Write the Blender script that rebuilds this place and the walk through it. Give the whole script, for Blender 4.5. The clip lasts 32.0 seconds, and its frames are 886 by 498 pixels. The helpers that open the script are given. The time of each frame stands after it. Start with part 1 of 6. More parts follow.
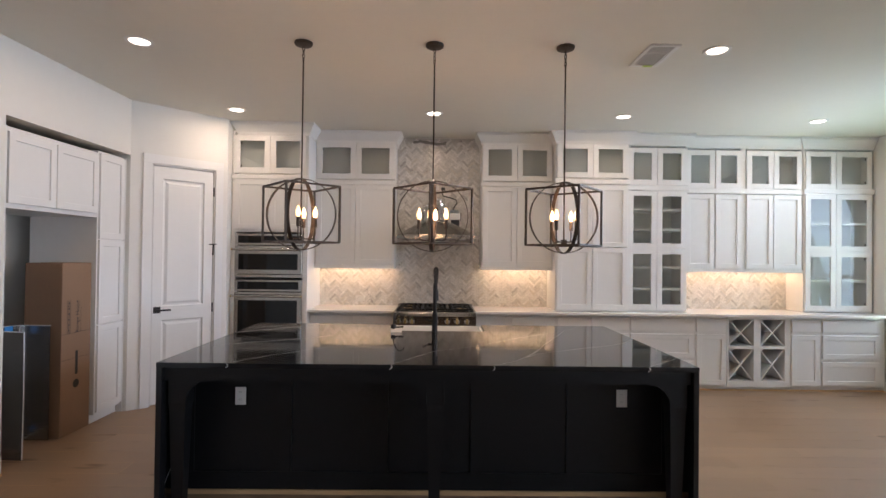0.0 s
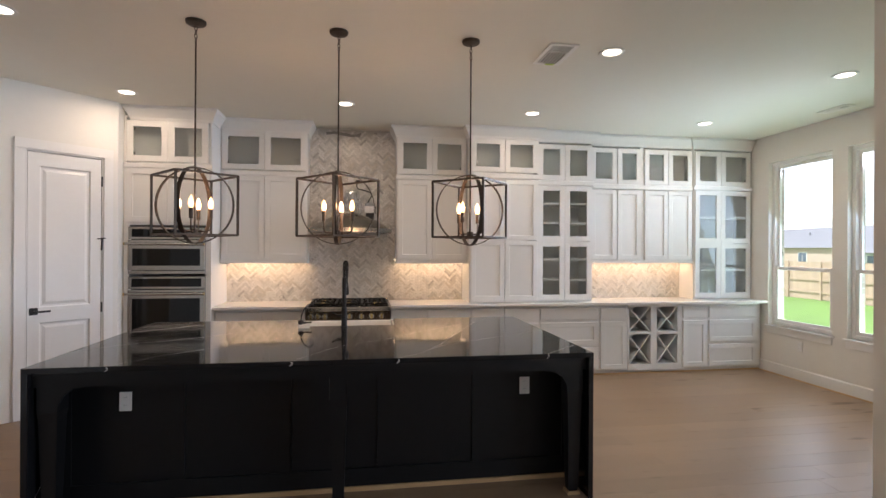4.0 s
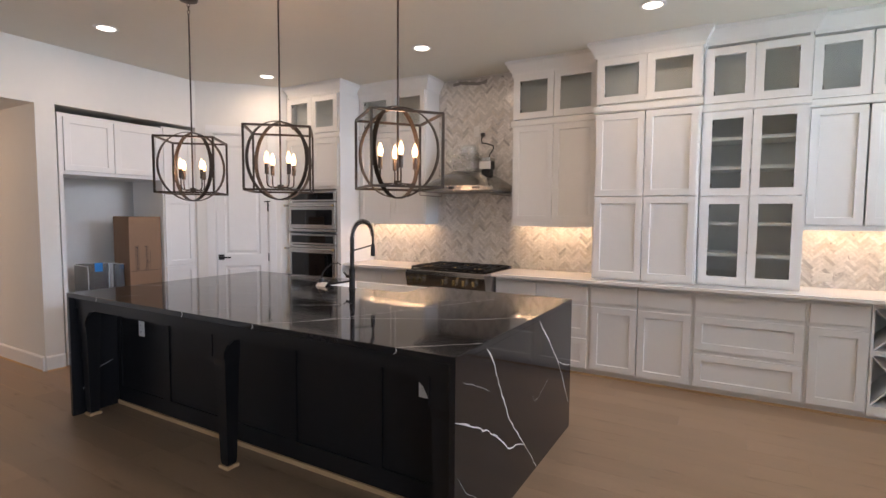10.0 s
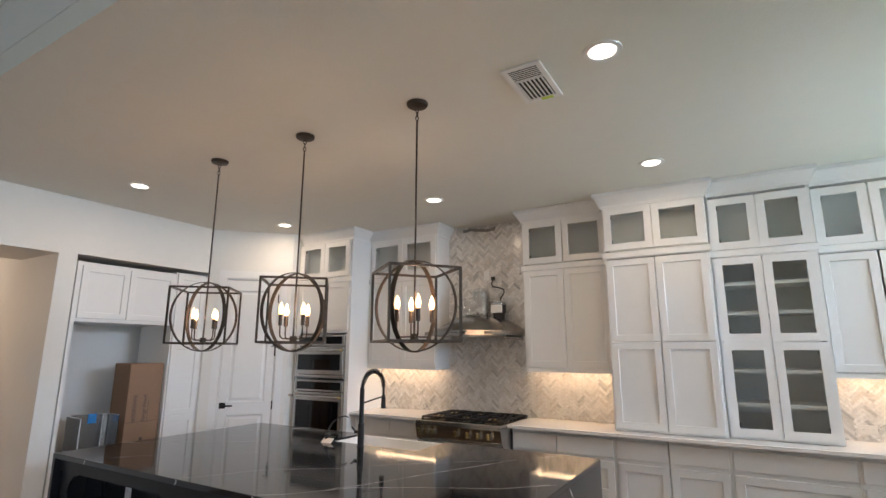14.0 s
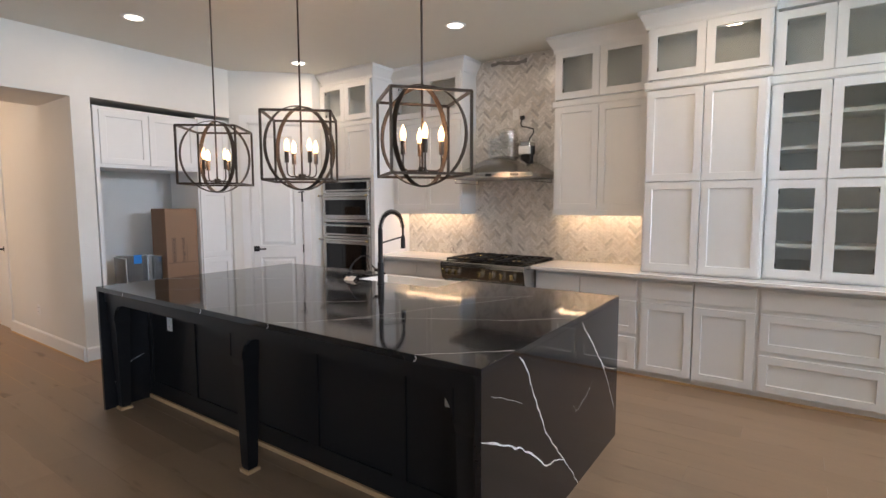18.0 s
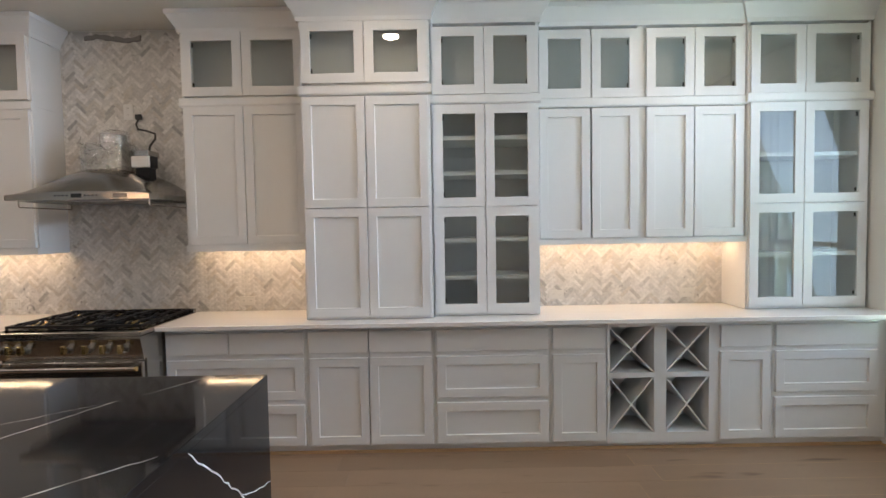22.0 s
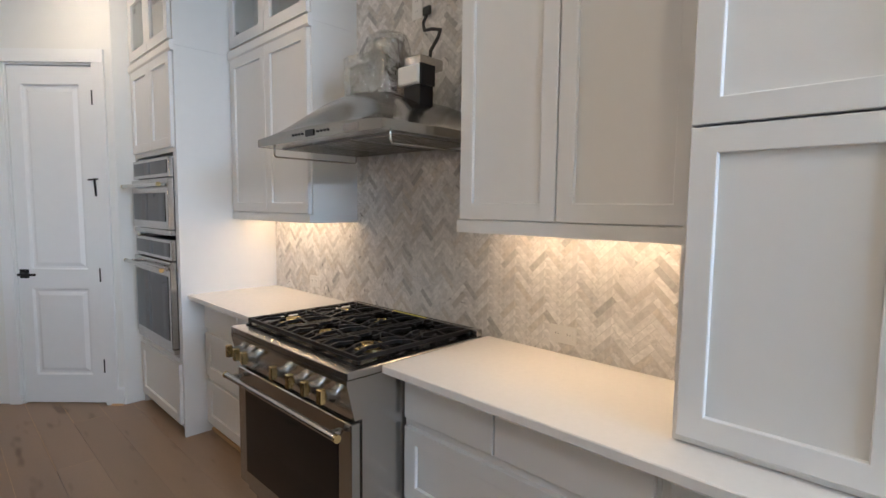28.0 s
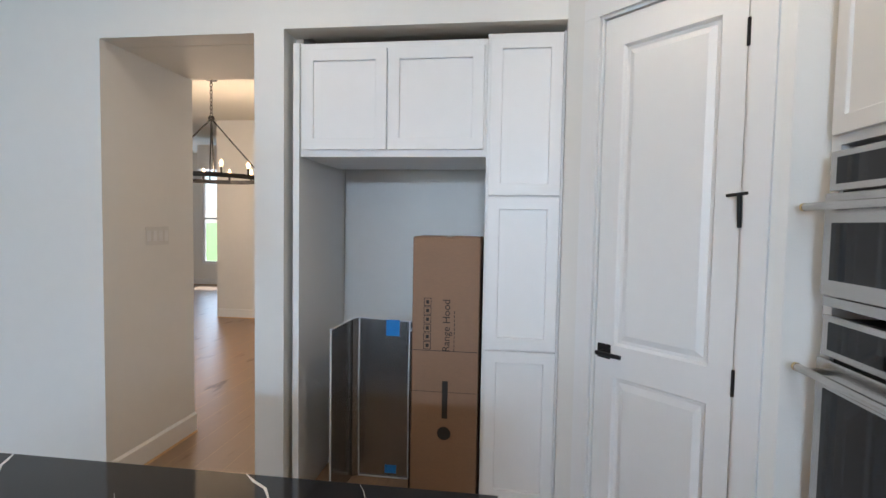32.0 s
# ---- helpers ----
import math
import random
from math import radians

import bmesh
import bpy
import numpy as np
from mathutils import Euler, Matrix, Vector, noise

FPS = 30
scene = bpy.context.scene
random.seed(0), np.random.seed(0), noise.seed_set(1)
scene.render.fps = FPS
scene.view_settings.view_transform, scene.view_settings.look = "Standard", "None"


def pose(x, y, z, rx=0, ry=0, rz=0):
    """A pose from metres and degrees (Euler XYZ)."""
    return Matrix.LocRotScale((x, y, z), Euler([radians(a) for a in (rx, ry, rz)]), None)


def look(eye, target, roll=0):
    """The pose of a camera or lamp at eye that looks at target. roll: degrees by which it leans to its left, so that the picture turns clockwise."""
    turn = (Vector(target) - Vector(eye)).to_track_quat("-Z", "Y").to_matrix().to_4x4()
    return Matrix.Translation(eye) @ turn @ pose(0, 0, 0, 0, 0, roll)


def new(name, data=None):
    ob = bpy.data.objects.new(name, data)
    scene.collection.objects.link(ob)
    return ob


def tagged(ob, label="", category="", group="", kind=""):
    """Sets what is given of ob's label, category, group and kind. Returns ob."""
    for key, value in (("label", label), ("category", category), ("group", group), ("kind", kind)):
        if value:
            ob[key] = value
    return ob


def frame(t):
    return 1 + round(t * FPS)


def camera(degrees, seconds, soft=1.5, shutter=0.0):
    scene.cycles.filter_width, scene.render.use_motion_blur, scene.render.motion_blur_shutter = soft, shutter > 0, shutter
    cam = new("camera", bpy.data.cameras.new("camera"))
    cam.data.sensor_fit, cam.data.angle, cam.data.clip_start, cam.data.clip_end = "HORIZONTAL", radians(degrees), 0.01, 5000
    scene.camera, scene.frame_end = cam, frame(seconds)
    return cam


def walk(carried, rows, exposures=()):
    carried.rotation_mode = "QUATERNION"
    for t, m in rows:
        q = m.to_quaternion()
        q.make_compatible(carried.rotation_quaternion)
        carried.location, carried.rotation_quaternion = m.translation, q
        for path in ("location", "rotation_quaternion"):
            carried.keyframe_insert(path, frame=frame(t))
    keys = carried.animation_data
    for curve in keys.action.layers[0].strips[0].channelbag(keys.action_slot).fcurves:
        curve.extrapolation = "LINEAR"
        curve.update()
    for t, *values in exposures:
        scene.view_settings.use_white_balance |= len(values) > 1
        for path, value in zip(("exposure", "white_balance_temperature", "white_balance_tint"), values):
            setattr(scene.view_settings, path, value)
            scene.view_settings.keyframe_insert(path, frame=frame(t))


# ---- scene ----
cam = camera(82.9, 32.0)
PATH = [
    (0, (0.421, 0.359, 1.57), (0.444, 2.359, 1.591), 0.7),
    (0.5, (0.439, 0.373, 1.575), (0.547, 2.37, 1.592), 0.7),
    (1, (0.451, 0.395, 1.573), (0.655, 2.385, 1.592), 0.6),
    (1.5, (0.471, 0.412, 1.569), (0.774, 2.388, 1.59), 0.6),
    (2, (0.494, 0.409, 1.566), (0.892, 2.369, 1.587), 0.5),
    (2.5, (0.492, 0.427, 1.568), (0.975, 2.367, 1.588), 0.4),
    (3, (0.507, 0.425, 1.566), (1.023, 2.357, 1.582), 0.4),
    (3.5, (0.535, 0.402, 1.559), (1.001, 2.347, 1.571), 0.4),
    (4, (0.559, 0.372, 1.554), (0.873, 2.348, 1.557), 0.3),
    (4.5, (0.548, 0.383, 1.559), (0.694, 2.378, 1.549), 0.3),
    (6.5, (1.34, 0.649, 1.508), (1.227, 2.646, 1.459), 0.0),
    (7, (1.684, 0.878, 1.509), (1.536, 2.871, 1.443), -0.0),
    (7.5, (2.032, 1.106, 1.515), (1.816, 3.092, 1.423), 0.3),
    (8, (2.331, 1.36, 1.491), (1.947, 3.32, 1.387), 0.4),
    (8.5, (2.587, 1.565, 1.508), (1.987, 3.469, 1.387), 0.5),
    (9, (2.804, 1.671, 1.495), (2.01, 3.503, 1.371), 0.4),
    (9.5, (2.945, 1.674, 1.524), (1.988, 3.424, 1.38), 0.3),
    (10, (2.943, 1.566, 1.491), (1.948, 3.296, 1.358), 0.4),
    (10.5, (2.948, 1.557, 1.5), (1.943, 3.282, 1.385), 0.4),
    (11, (2.953, 1.539, 1.586), (1.94, 3.263, 1.533), 0.4),
    (11.5, (2.932, 1.529, 1.648), (1.916, 3.251, 1.704), 0.4),
    (12, (2.908, 1.531, 1.669), (1.898, 3.246, 1.863), 0.5),
    (12.5, (2.897, 1.536, 1.701), (1.894, 3.236, 2.023), 0.5),
    (13, (2.883, 1.54, 1.706), (1.891, 3.229, 2.109), 0.4),
    (13.5, (2.86, 1.566, 1.635), (1.874, 3.248, 2.078), 0.3),
    (14, (2.858, 1.572, 1.591), (1.863, 3.261, 1.99), 0.1),
    (14.5, (2.864, 1.578, 1.564), (1.847, 3.278, 1.844), 0.0),
    (15, (2.874, 1.578, 1.54), (1.837, 3.283, 1.674), -0.0),
    (15.5, (2.887, 1.566, 1.532), (1.834, 3.266, 1.543), 0.0),
    (17.5, (2.901, 1.61, 1.457), (1.777, 3.255, 1.286), -0.3),
    (18, (2.872, 1.833, 1.498), (1.732, 3.466, 1.319), -0.2),
    (18.5, (2.861, 2.016, 1.499), (1.719, 3.65, 1.337), -0.3),
    (19, (2.822, 2.269, 1.511), (1.706, 3.921, 1.349), -0.3),
    (19.5, (2.787, 2.461, 1.528), (1.763, 4.171, 1.367), -0.4),
    (20, (2.805, 2.702, 1.52), (1.908, 4.483, 1.374), -0.5),
    (20.5, (2.849, 2.747, 1.57), (2.147, 4.614, 1.423), -0.9),
    (21, (2.823, 2.826, 1.567), (2.346, 4.763, 1.435), -0.9),
    (21.5, (2.787, 2.857, 1.563), (2.548, 4.839, 1.45), -1.0),
    (22, (2.761, 2.903, 1.543), (2.759, 4.901, 1.45), -1.0),
    (22.5, (2.789, 2.917, 1.534), (2.984, 4.906, 1.453), -1.2),
    (23, (2.799, 2.946, 1.519), (3.172, 4.909, 1.446), -1.4),
    (23.5, (2.78, 2.994, 1.507), (3.283, 4.929, 1.435), -1.5),
    (24, (2.809, 3.065, 1.502), (3.316, 4.998, 1.423), -1.4),
    (24.5, (2.921, 3.251, 1.493), (3.231, 5.225, 1.413), -1.1),
    (25, (3.025, 3.464, 1.486), (2.922, 5.459, 1.408), -0.6),
    (25.5, (2.942, 3.776, 1.476), (2.454, 5.714, 1.382), -0.2),
    (26, (2.864, 4.026, 1.443), (2.067, 5.859, 1.366), 0.3),
    (26.5, (2.784, 4.365, 1.449), (1.754, 6.075, 1.34), 0.6),
    (28.5, (2.011, 5.163, 1.491), (0.477, 6.435, 1.321), 0.6),
    (29, (1.757, 5.285, 1.496), (0.043, 6.301, 1.328), 0.6),
    (29.5, (1.481, 5.367, 1.514), (-0.392, 6.047, 1.346), 0.6),
    (30, (1.161, 5.392, 1.539), (-0.802, 5.743, 1.373), 0.7),
    (30.5, (0.765, 5.307, 1.481), (-1.230, 5.375, 1.366), 0.7),
    (31, (0.434, 5.107, 1.500), (-1.562, 5.041, 1.390), 0.8),
    (31.5, (0.088, 5.066, 1.526), (-1.901, 4.880, 1.426), 0.9),
    (32, (-0.108, 5.053, 1.526), (-2.089, 4.795, 1.425), 1.0),
]
EXPOSURES = [(0.0, 0.43, 6060, 18), (3.0, 0.41, 6200, 17), (6.0, 0.43, 6150, 18), (10.0, 0.48, 6150, 20), (12.0, 0.42, 6180, 18), (13.0, 0.38, 6080, 13), (15.0, 0.46, 5830, 13), (18.0, 0.56, 6010, 15), (20.0, 0.46, 5930, 15), (22.0, 0.22, 5860, 13), (24.0, -0.25, 5650, 11), (25.0, 0.07, 5600, 15), (26.0, 0.32, 5950, 16), (29.0, 0.36, 5500, 8), (30.0, 0.44, 5500, 9), (31.0, 0.41, 5400, 7), (32.0, 0.58, 5550, 9)]
walk(cam, [(t, look(eye, target, roll)) for t, eye, target, roll in PATH], EXPOSURES)

# ---- world and sun ----
world = bpy.data.worlds.new("world")
scene.world = world
world.use_nodes = True
wn, wl = world.node_tree.nodes, world.node_tree.links
sky = wn.new("ShaderNodeTexSky")
sky.sky_type, sky.sun_disc = "NISHITA", False
sky.sun_elevation, sky.sun_rotation = radians(58), radians(-100)
wcoord = wn.new("ShaderNodeTexCoord")
cloud = wn.new("ShaderNodeTexNoise")
cloud.inputs["Scale"].default_value, cloud.inputs["Detail"].default_value, cloud.inputs["Roughness"].default_value = 5.5, 7, 0.58
cramp = wn.new("ShaderNodeValToRGB")
cramp.color_ramp.elements[0].position, cramp.color_ramp.elements[1].position = 0.36, 0.56
cmix = wn.new("ShaderNodeMix")
cmix.data_type = "RGBA"
cmix.inputs["B"].default_value = (11, 11, 11.3, 1)
wl.new(wcoord.outputs["Generated"], cloud.inputs["Vector"])
wl.new(cloud.outputs["Fac"], cramp.inputs["Fac"])
wl.new(cramp.outputs["Color"], cmix.inputs["Factor"])
wl.new(sky.outputs["Color"], cmix.inputs["A"])
wl.new(cmix.outputs["Result"], wn["Background"].inputs["Color"])
wn["Background"].inputs["Strength"].default_value = 0.15

sun = new("sun", bpy.data.lights.new("sun", "SUN"))
sun.data.energy, sun.data.angle, sun.data.color = 5.0, radians(0.5), (1, 0.95, 0.88)
sun.matrix_world = look((-20, -4, 33), (0, 0, 0))

WARM, DAY = (1.0, 0.66, 0.38), (0.74, 0.87, 1.0)


def area_lamp(name, size_x, size_y, watts, colour, m):
    lamp = new(name, bpy.data.lights.new(name, "AREA"))
    lamp.data.shape, lamp.data.size, lamp.data.size_y = "RECTANGLE", size_x, size_y
    lamp.data.energy, lamp.data.color = watts, colour
    lamp.matrix_world = m
    return lamp


def point_lamp(name, place, watts, colour, radius=0.03):
    lamp = new(name, bpy.data.lights.new(name, "POINT"))
    lamp.data.energy, lamp.data.color, lamp.data.shadow_soft_size = watts, colour, radius
    lamp.location = place
    return lamp


# added daylight lamps: three in assumed, unseen living room openings, one in the hall window
for y in (-3.6, -1.1, 1.3):
    area_lamp("daylight_fill", 1.75, 2.1, 62, DAY, look((8.93, y, 1.6), (0, y, 1.5)))
area_lamp("daylight_fill", 0.6, 1.95, 12, DAY, look((-10.93, -1.70, 1.55), (-3, 0.3, 1.5)))

# added lamps below sight at the foot of the nook windows, for lawn bounce
for y in (4.612, 5.688):
    area_lamp("daylight_fill", 0.85, 0.32, 16, (0.74, 1.0, 0.72), look((6.10, y, 0.46), (4.6, y, 2.6)))

    # added lamp strip at the head of each opening, standing in for low sky
    area_lamp("daylight_fill", 0.80, 0.10, 11, DAY, look((5.925, y, 2.56), (-2.6, y, 1.0))).data.spread = radians(75)

    # added bluish lamp over the whole opening, standing in for open sky
    area_lamp("daylight_fill", 0.80, 1.90, 9.5, (0.62, 0.81, 1.0), look((5.93, y, 1.66), (2.0, y, 0.2)))

# ---- materials ----
def mat(name, colour, rough=0.5, metal=0.0, vary=0.06, scale=6.0, bump=0.0, bump_scale=60.0, spec=0.5, stretch=(1, 1, 1), per_object=0.0):
    """A surface with tone that varies at a broad and at a fine scale, and a fine relief."""
    m = bpy.data.materials.new(name)
    m.use_nodes = True
    n, l = m.node_tree.nodes, m.node_tree.links
    b = n["Principled BSDF"]
    b.inputs["Metallic"].default_value, b.inputs["Specular IOR Level"].default_value = metal, spec
    co, mp = n.new("ShaderNodeTexCoord"), n.new("ShaderNodeMapping")
    mp.inputs["Scale"].default_value = stretch
    l.new(co.outputs["Object"], mp.inputs["Vector"])
    broad, fine = n.new("ShaderNodeTexNoise"), n.new("ShaderNodeTexNoise")
    broad.inputs["Scale"].default_value, broad.inputs["Detail"].default_value = scale * 0.25, 3
    fine.inputs["Scale"].default_value, fine.inputs["Detail"].default_value = scale * 6, 5
    add = n.new("ShaderNodeMath")
    add.operation = "ADD"
    for tex, slot in ((broad, 0), (fine, 1)):
        l.new(mp.outputs["Vector"], tex.inputs["Vector"])
        l.new(tex.outputs["Fac"], add.inputs[slot])
    tone = n.new("ShaderNodeMapRange")
    tone.inputs["From Min"].default_value, tone.inputs["From Max"].default_value = 0.6, 1.4
    tone.inputs["To Min"].default_value, tone.inputs["To Max"].default_value = 1 - vary, 1 + vary
    l.new(add.outputs[0], tone.inputs["Value"])
    last = tone.outputs["Result"]
    if per_object:
        info, spread, mul = n.new("ShaderNodeObjectInfo"), n.new("ShaderNodeMapRange"), n.new("ShaderNodeMath")
        spread.inputs["To Min"].default_value, spread.inputs["To Max"].default_value = 1 - per_object, 1 + per_object
        mul.operation = "MULTIPLY"
        l.new(info.outputs["Random"], spread.inputs["Value"])
        l.new(spread.outputs["Result"], mul.inputs[0])
        l.new(last, mul.inputs[1])
        last = mul.outputs[0]
    mix = n.new("ShaderNodeVectorMath")
    mix.operation = "SCALE"
    mix.inputs[0].default_value = colour
    l.new(last, mix.inputs["Scale"])
    l.new(mix.outputs["Vector"], b.inputs["Base Color"])
    rr = n.new("ShaderNodeMapRange")
    rr.inputs["From Min"].default_value, rr.inputs["From Max"].default_value = 0.6, 1.4
    rr.inputs["To Min"].default_value, rr.inputs["To Max"].default_value = max(0.02, rough * 0.85), min(1, rough * 1.15)
    l.new(add.outputs[0], rr.inputs["Value"])
    l.new(rr.outputs["Result"], b.inputs["Roughness"])
    if bump:
        rel, bm_ = n.new("ShaderNodeTexNoise"), n.new("ShaderNodeBump")
        rel.inputs["Scale"].default_value, rel.inputs["Detail"].default_value = bump_scale, 4
        bm_.inputs["Strength"].default_value, bm_.inputs["Distance"].default_value = bump, 0.004
        l.new(mp.outputs["Vector"], rel.inputs["Vector"])
        l.new(rel.outputs["Fac"], bm_.inputs["Height"])
        l.new(bm_.outputs["Normal"], b.inputs["Normal"])
    return m


def emitter(name, colour, strength):
    m = bpy.data.materials.new(name)
    m.use_nodes = True
    b = m.node_tree.nodes["Principled BSDF"]
    b.inputs["Base Color"].default_value = (0.9, 0.9, 0.9, 1)
    b.inputs["Emission Color"].default_value, b.inputs["Emission Strength"].default_value = (*colour, 1), strength
    return m


def glass(name, colour, rough=0.0, gloss=0.025):
    """Thin pane: clear with a mirror-like reflection that grows at grazing angles."""
    m = bpy.data.materials.new(name)
    m.use_nodes = True
    n, l = m.node_tree.nodes, m.node_tree.links
    n.remove(n["Principled BSDF"])
    clear, shine, blend = n.new("ShaderNodeBsdfTransparent"), n.new("ShaderNodeBsdfGlossy"), n.new("ShaderNodeMixShader")
    edge, power, gain = n.new("ShaderNodeLayerWeight"), n.new("ShaderNodeMath"), n.new("ShaderNodeMath")
    clear.inputs["Color"].default_value = (*colour, 1)
    shine.inputs["Roughness"].default_value = rough
    edge.inputs["Blend"].default_value = 0.5
    power.operation, gain.operation = "POWER", "MULTIPLY_ADD"
    power.inputs[1].default_value = 4.0
    gain.inputs[1].default_value, gain.inputs[2].default_value = 0.9, gloss
    l.new(edge.outputs["Facing"], power.inputs[0])
    l.new(power.outputs[0], gain.inputs[0])
    l.new(gain.outputs[0], blend.inputs["Fac"])
    l.new(clear.outputs["BSDF"], blend.inputs[1])
    l.new(shine.outputs["BSDF"], blend.inputs[2])
    l.new(blend.outputs["Shader"], n["Material Output"].inputs["Surface"])
    return m


def film(name, colour, clear=0.5):
    """Crinkled clear plastic: part see-through, part mirror-like."""
    m = bpy.data.materials.new(name)
    m.use_nodes = True
    n, l = m.node_tree.nodes, m.node_tree.links
    n.remove(n["Principled BSDF"])
    thin, shine, blend = n.new("ShaderNodeBsdfTransparent"), n.new("ShaderNodeBsdfGlossy"), n.new("ShaderNodeMixShader")
    co, rel, bump = n.new("ShaderNodeTexCoord"), n.new("ShaderNodeTexNoise"), n.new("ShaderNodeBump")
    thin.inputs["Color"].default_value = shine.inputs["Color"].default_value = (*colour, 1)
    shine.inputs["Roughness"].default_value, blend.inputs["Fac"].default_value = 0.09, 1 - clear
    rel.inputs["Scale"].default_value, rel.inputs["Detail"].default_value, rel.inputs["Distortion"].default_value = 16, 3, 1.5
    bump.inputs["Strength"].default_value, bump.inputs["Distance"].default_value = 0.9, 0.03
    l.new(co.outputs["Object"], rel.inputs["Vector"])
    l.new(rel.outputs["Fac"], bump.inputs["Height"])
    l.new(bump.outputs["Normal"], shine.inputs["Normal"])
    l.new(thin.outputs["BSDF"], blend.inputs[1])
    l.new(shine.outputs["BSDF"], blend.inputs[2])
    l.new(blend.outputs["Shader"], n["Material Output"].inputs["Surface"])
    return m


CABINET = mat("white_cabinet_paint", (0.755, 0.755, 0.745), 0.38, vary=0.015, scale=3, bump=0.04, bump_scale=300)
WALL = mat("white_wall_paint", (0.75, 0.74, 0.705), 0.65, vary=0.02, scale=2, bump=0.18, bump_scale=140)
CEILING = mat("white_ceiling_paint", (0.75, 0.74, 0.68), 0.8, vary=0.02, scale=2, bump=0.35, bump_scale=90)
TRIM = mat("white_trim_paint", (0.78, 0.78, 0.77), 0.35, vary=0.015, scale=3)
BLACK = mat("black_island_paint", (0.011, 0.011, 0.012), 0.38, vary=0.2, scale=4, spec=0.28, bump=0.05, bump_scale=200)
IRON = mat("black_iron", (0.018, 0.016, 0.015), 0.5, 0.4, vary=0.2, scale=12)
BRONZE = mat("dark_bronze_paint", (0.05, 0.036, 0.026), 0.42, 0.5, vary=0.2, scale=10)
MATTE_BLACK = mat("matte_black_metal", (0.012, 0.012, 0.013), 0.45, 0.3, vary=0.15, scale=12)
STEEL = mat("brushed_steel", (0.50, 0.485, 0.46), 0.24, 1.0, vary=0.035, scale=14, stretch=(0.25, 14, 14))
HOOD_STEEL = mat("hood_steel", (0.33, 0.315, 0.29), 0.2, 1.0, vary=0.03, scale=6, stretch=(0.3, 8, 8))
OUTLET = mat("pale_outlet_plastic", (0.66, 0.65, 0.62), 0.35, vary=0.02, scale=8)
BRASS = mat("brass", (0.72, 0.55, 0.26), 0.25, 1.0, vary=0.08, scale=20)
DARK_GLASS = mat("dark_oven_glass", (0.004, 0.004, 0.005), 0.05, 0.0, vary=0.1, scale=5, spec=0.4)
WHITE_QUARTZ = mat("white_quartz", (0.78, 0.76, 0.73), 0.16, vary=0.03, scale=8)
PLASTIC = mat("white_plastic", (0.75, 0.75, 0.74), 0.35, vary=0.02, scale=8)
DARK = mat("dark_slot", (0.02, 0.02, 0.02), 0.6, vary=0.1)
PORCELAIN = mat("white_porcelain", (0.82, 0.82, 0.80), 0.12, vary=0.015, scale=4)
CARDBOARD = mat("brown_cardboard", (0.25, 0.155, 0.097), 0.8, vary=0.10, scale=6, bump=0.1, bump_scale=90, stretch=(1, 1, 4))
INK = mat("black_ink", (0.02, 0.018, 0.016), 0.7, vary=0.1)
RAW_WOOD = mat("raw_pine_strip", (0.55, 0.36, 0.19), 0.6, vary=0.15, scale=10, stretch=(1, 6, 6))
INNER = mat("cabinet_inside", (0.74, 0.75, 0.75), 0.5, vary=0.03, scale=3)
PANE = glass("clear_pane", (0.97, 0.985, 0.98))
CABINET_PANE = glass("cabinet_pane", (0.93, 0.945, 0.94), 0.01, 0.085)
LAMP = emitter("downlight_glow", (1.0, 0.86, 0.66), 4)
BULB = emitter("bulb_glow", (1.0, 0.54, 0.19), 3.2)
STRIP = emitter("led_strip_glow", (1.0, 0.76, 0.44), 4)
GROUT = mat("grout", (0.52, 0.51, 0.49), 0.8, vary=0.04, scale=20)
GRASS = mat("lawn", (0.15, 0.27, 0.06), 0.9, vary=0.25, scale=3, bump=0.6, bump_scale=40)
FENCE = mat("fence_wood", (0.46, 0.36, 0.26), 0.8, vary=0.12, scale=3, stretch=(4, 4, 1), per_object=0.12)
ROOF = mat("roof_shingle", (0.20, 0.21, 0.23), 0.9, vary=0.15, scale=4)
SIDING = mat("house_siding", (0.50, 0.53, 0.58), 0.8, vary=0.06, scale=2)
BRICK = mat("house_brick", (0.50, 0.40, 0.33), 0.85, vary=0.15, scale=5)
FAR_GLASS = mat("house_window_glass", (0.10, 0.13, 0.17), 0.1, vary=0.1)
PLASTIC_WRAP = mat("milky_film", (0.30, 0.30, 0.30), 0.24, 0.85, vary=0.12, scale=3, bump=0.12, bump_scale=7)
TAPE = mat("blue_tape", (0.02, 0.22, 0.62), 0.6, vary=0.06)
FILTER = mat("steel_mesh_filter", (0.30, 0.29, 0.28), 0.4, 1.0, vary=0.1, scale=30)


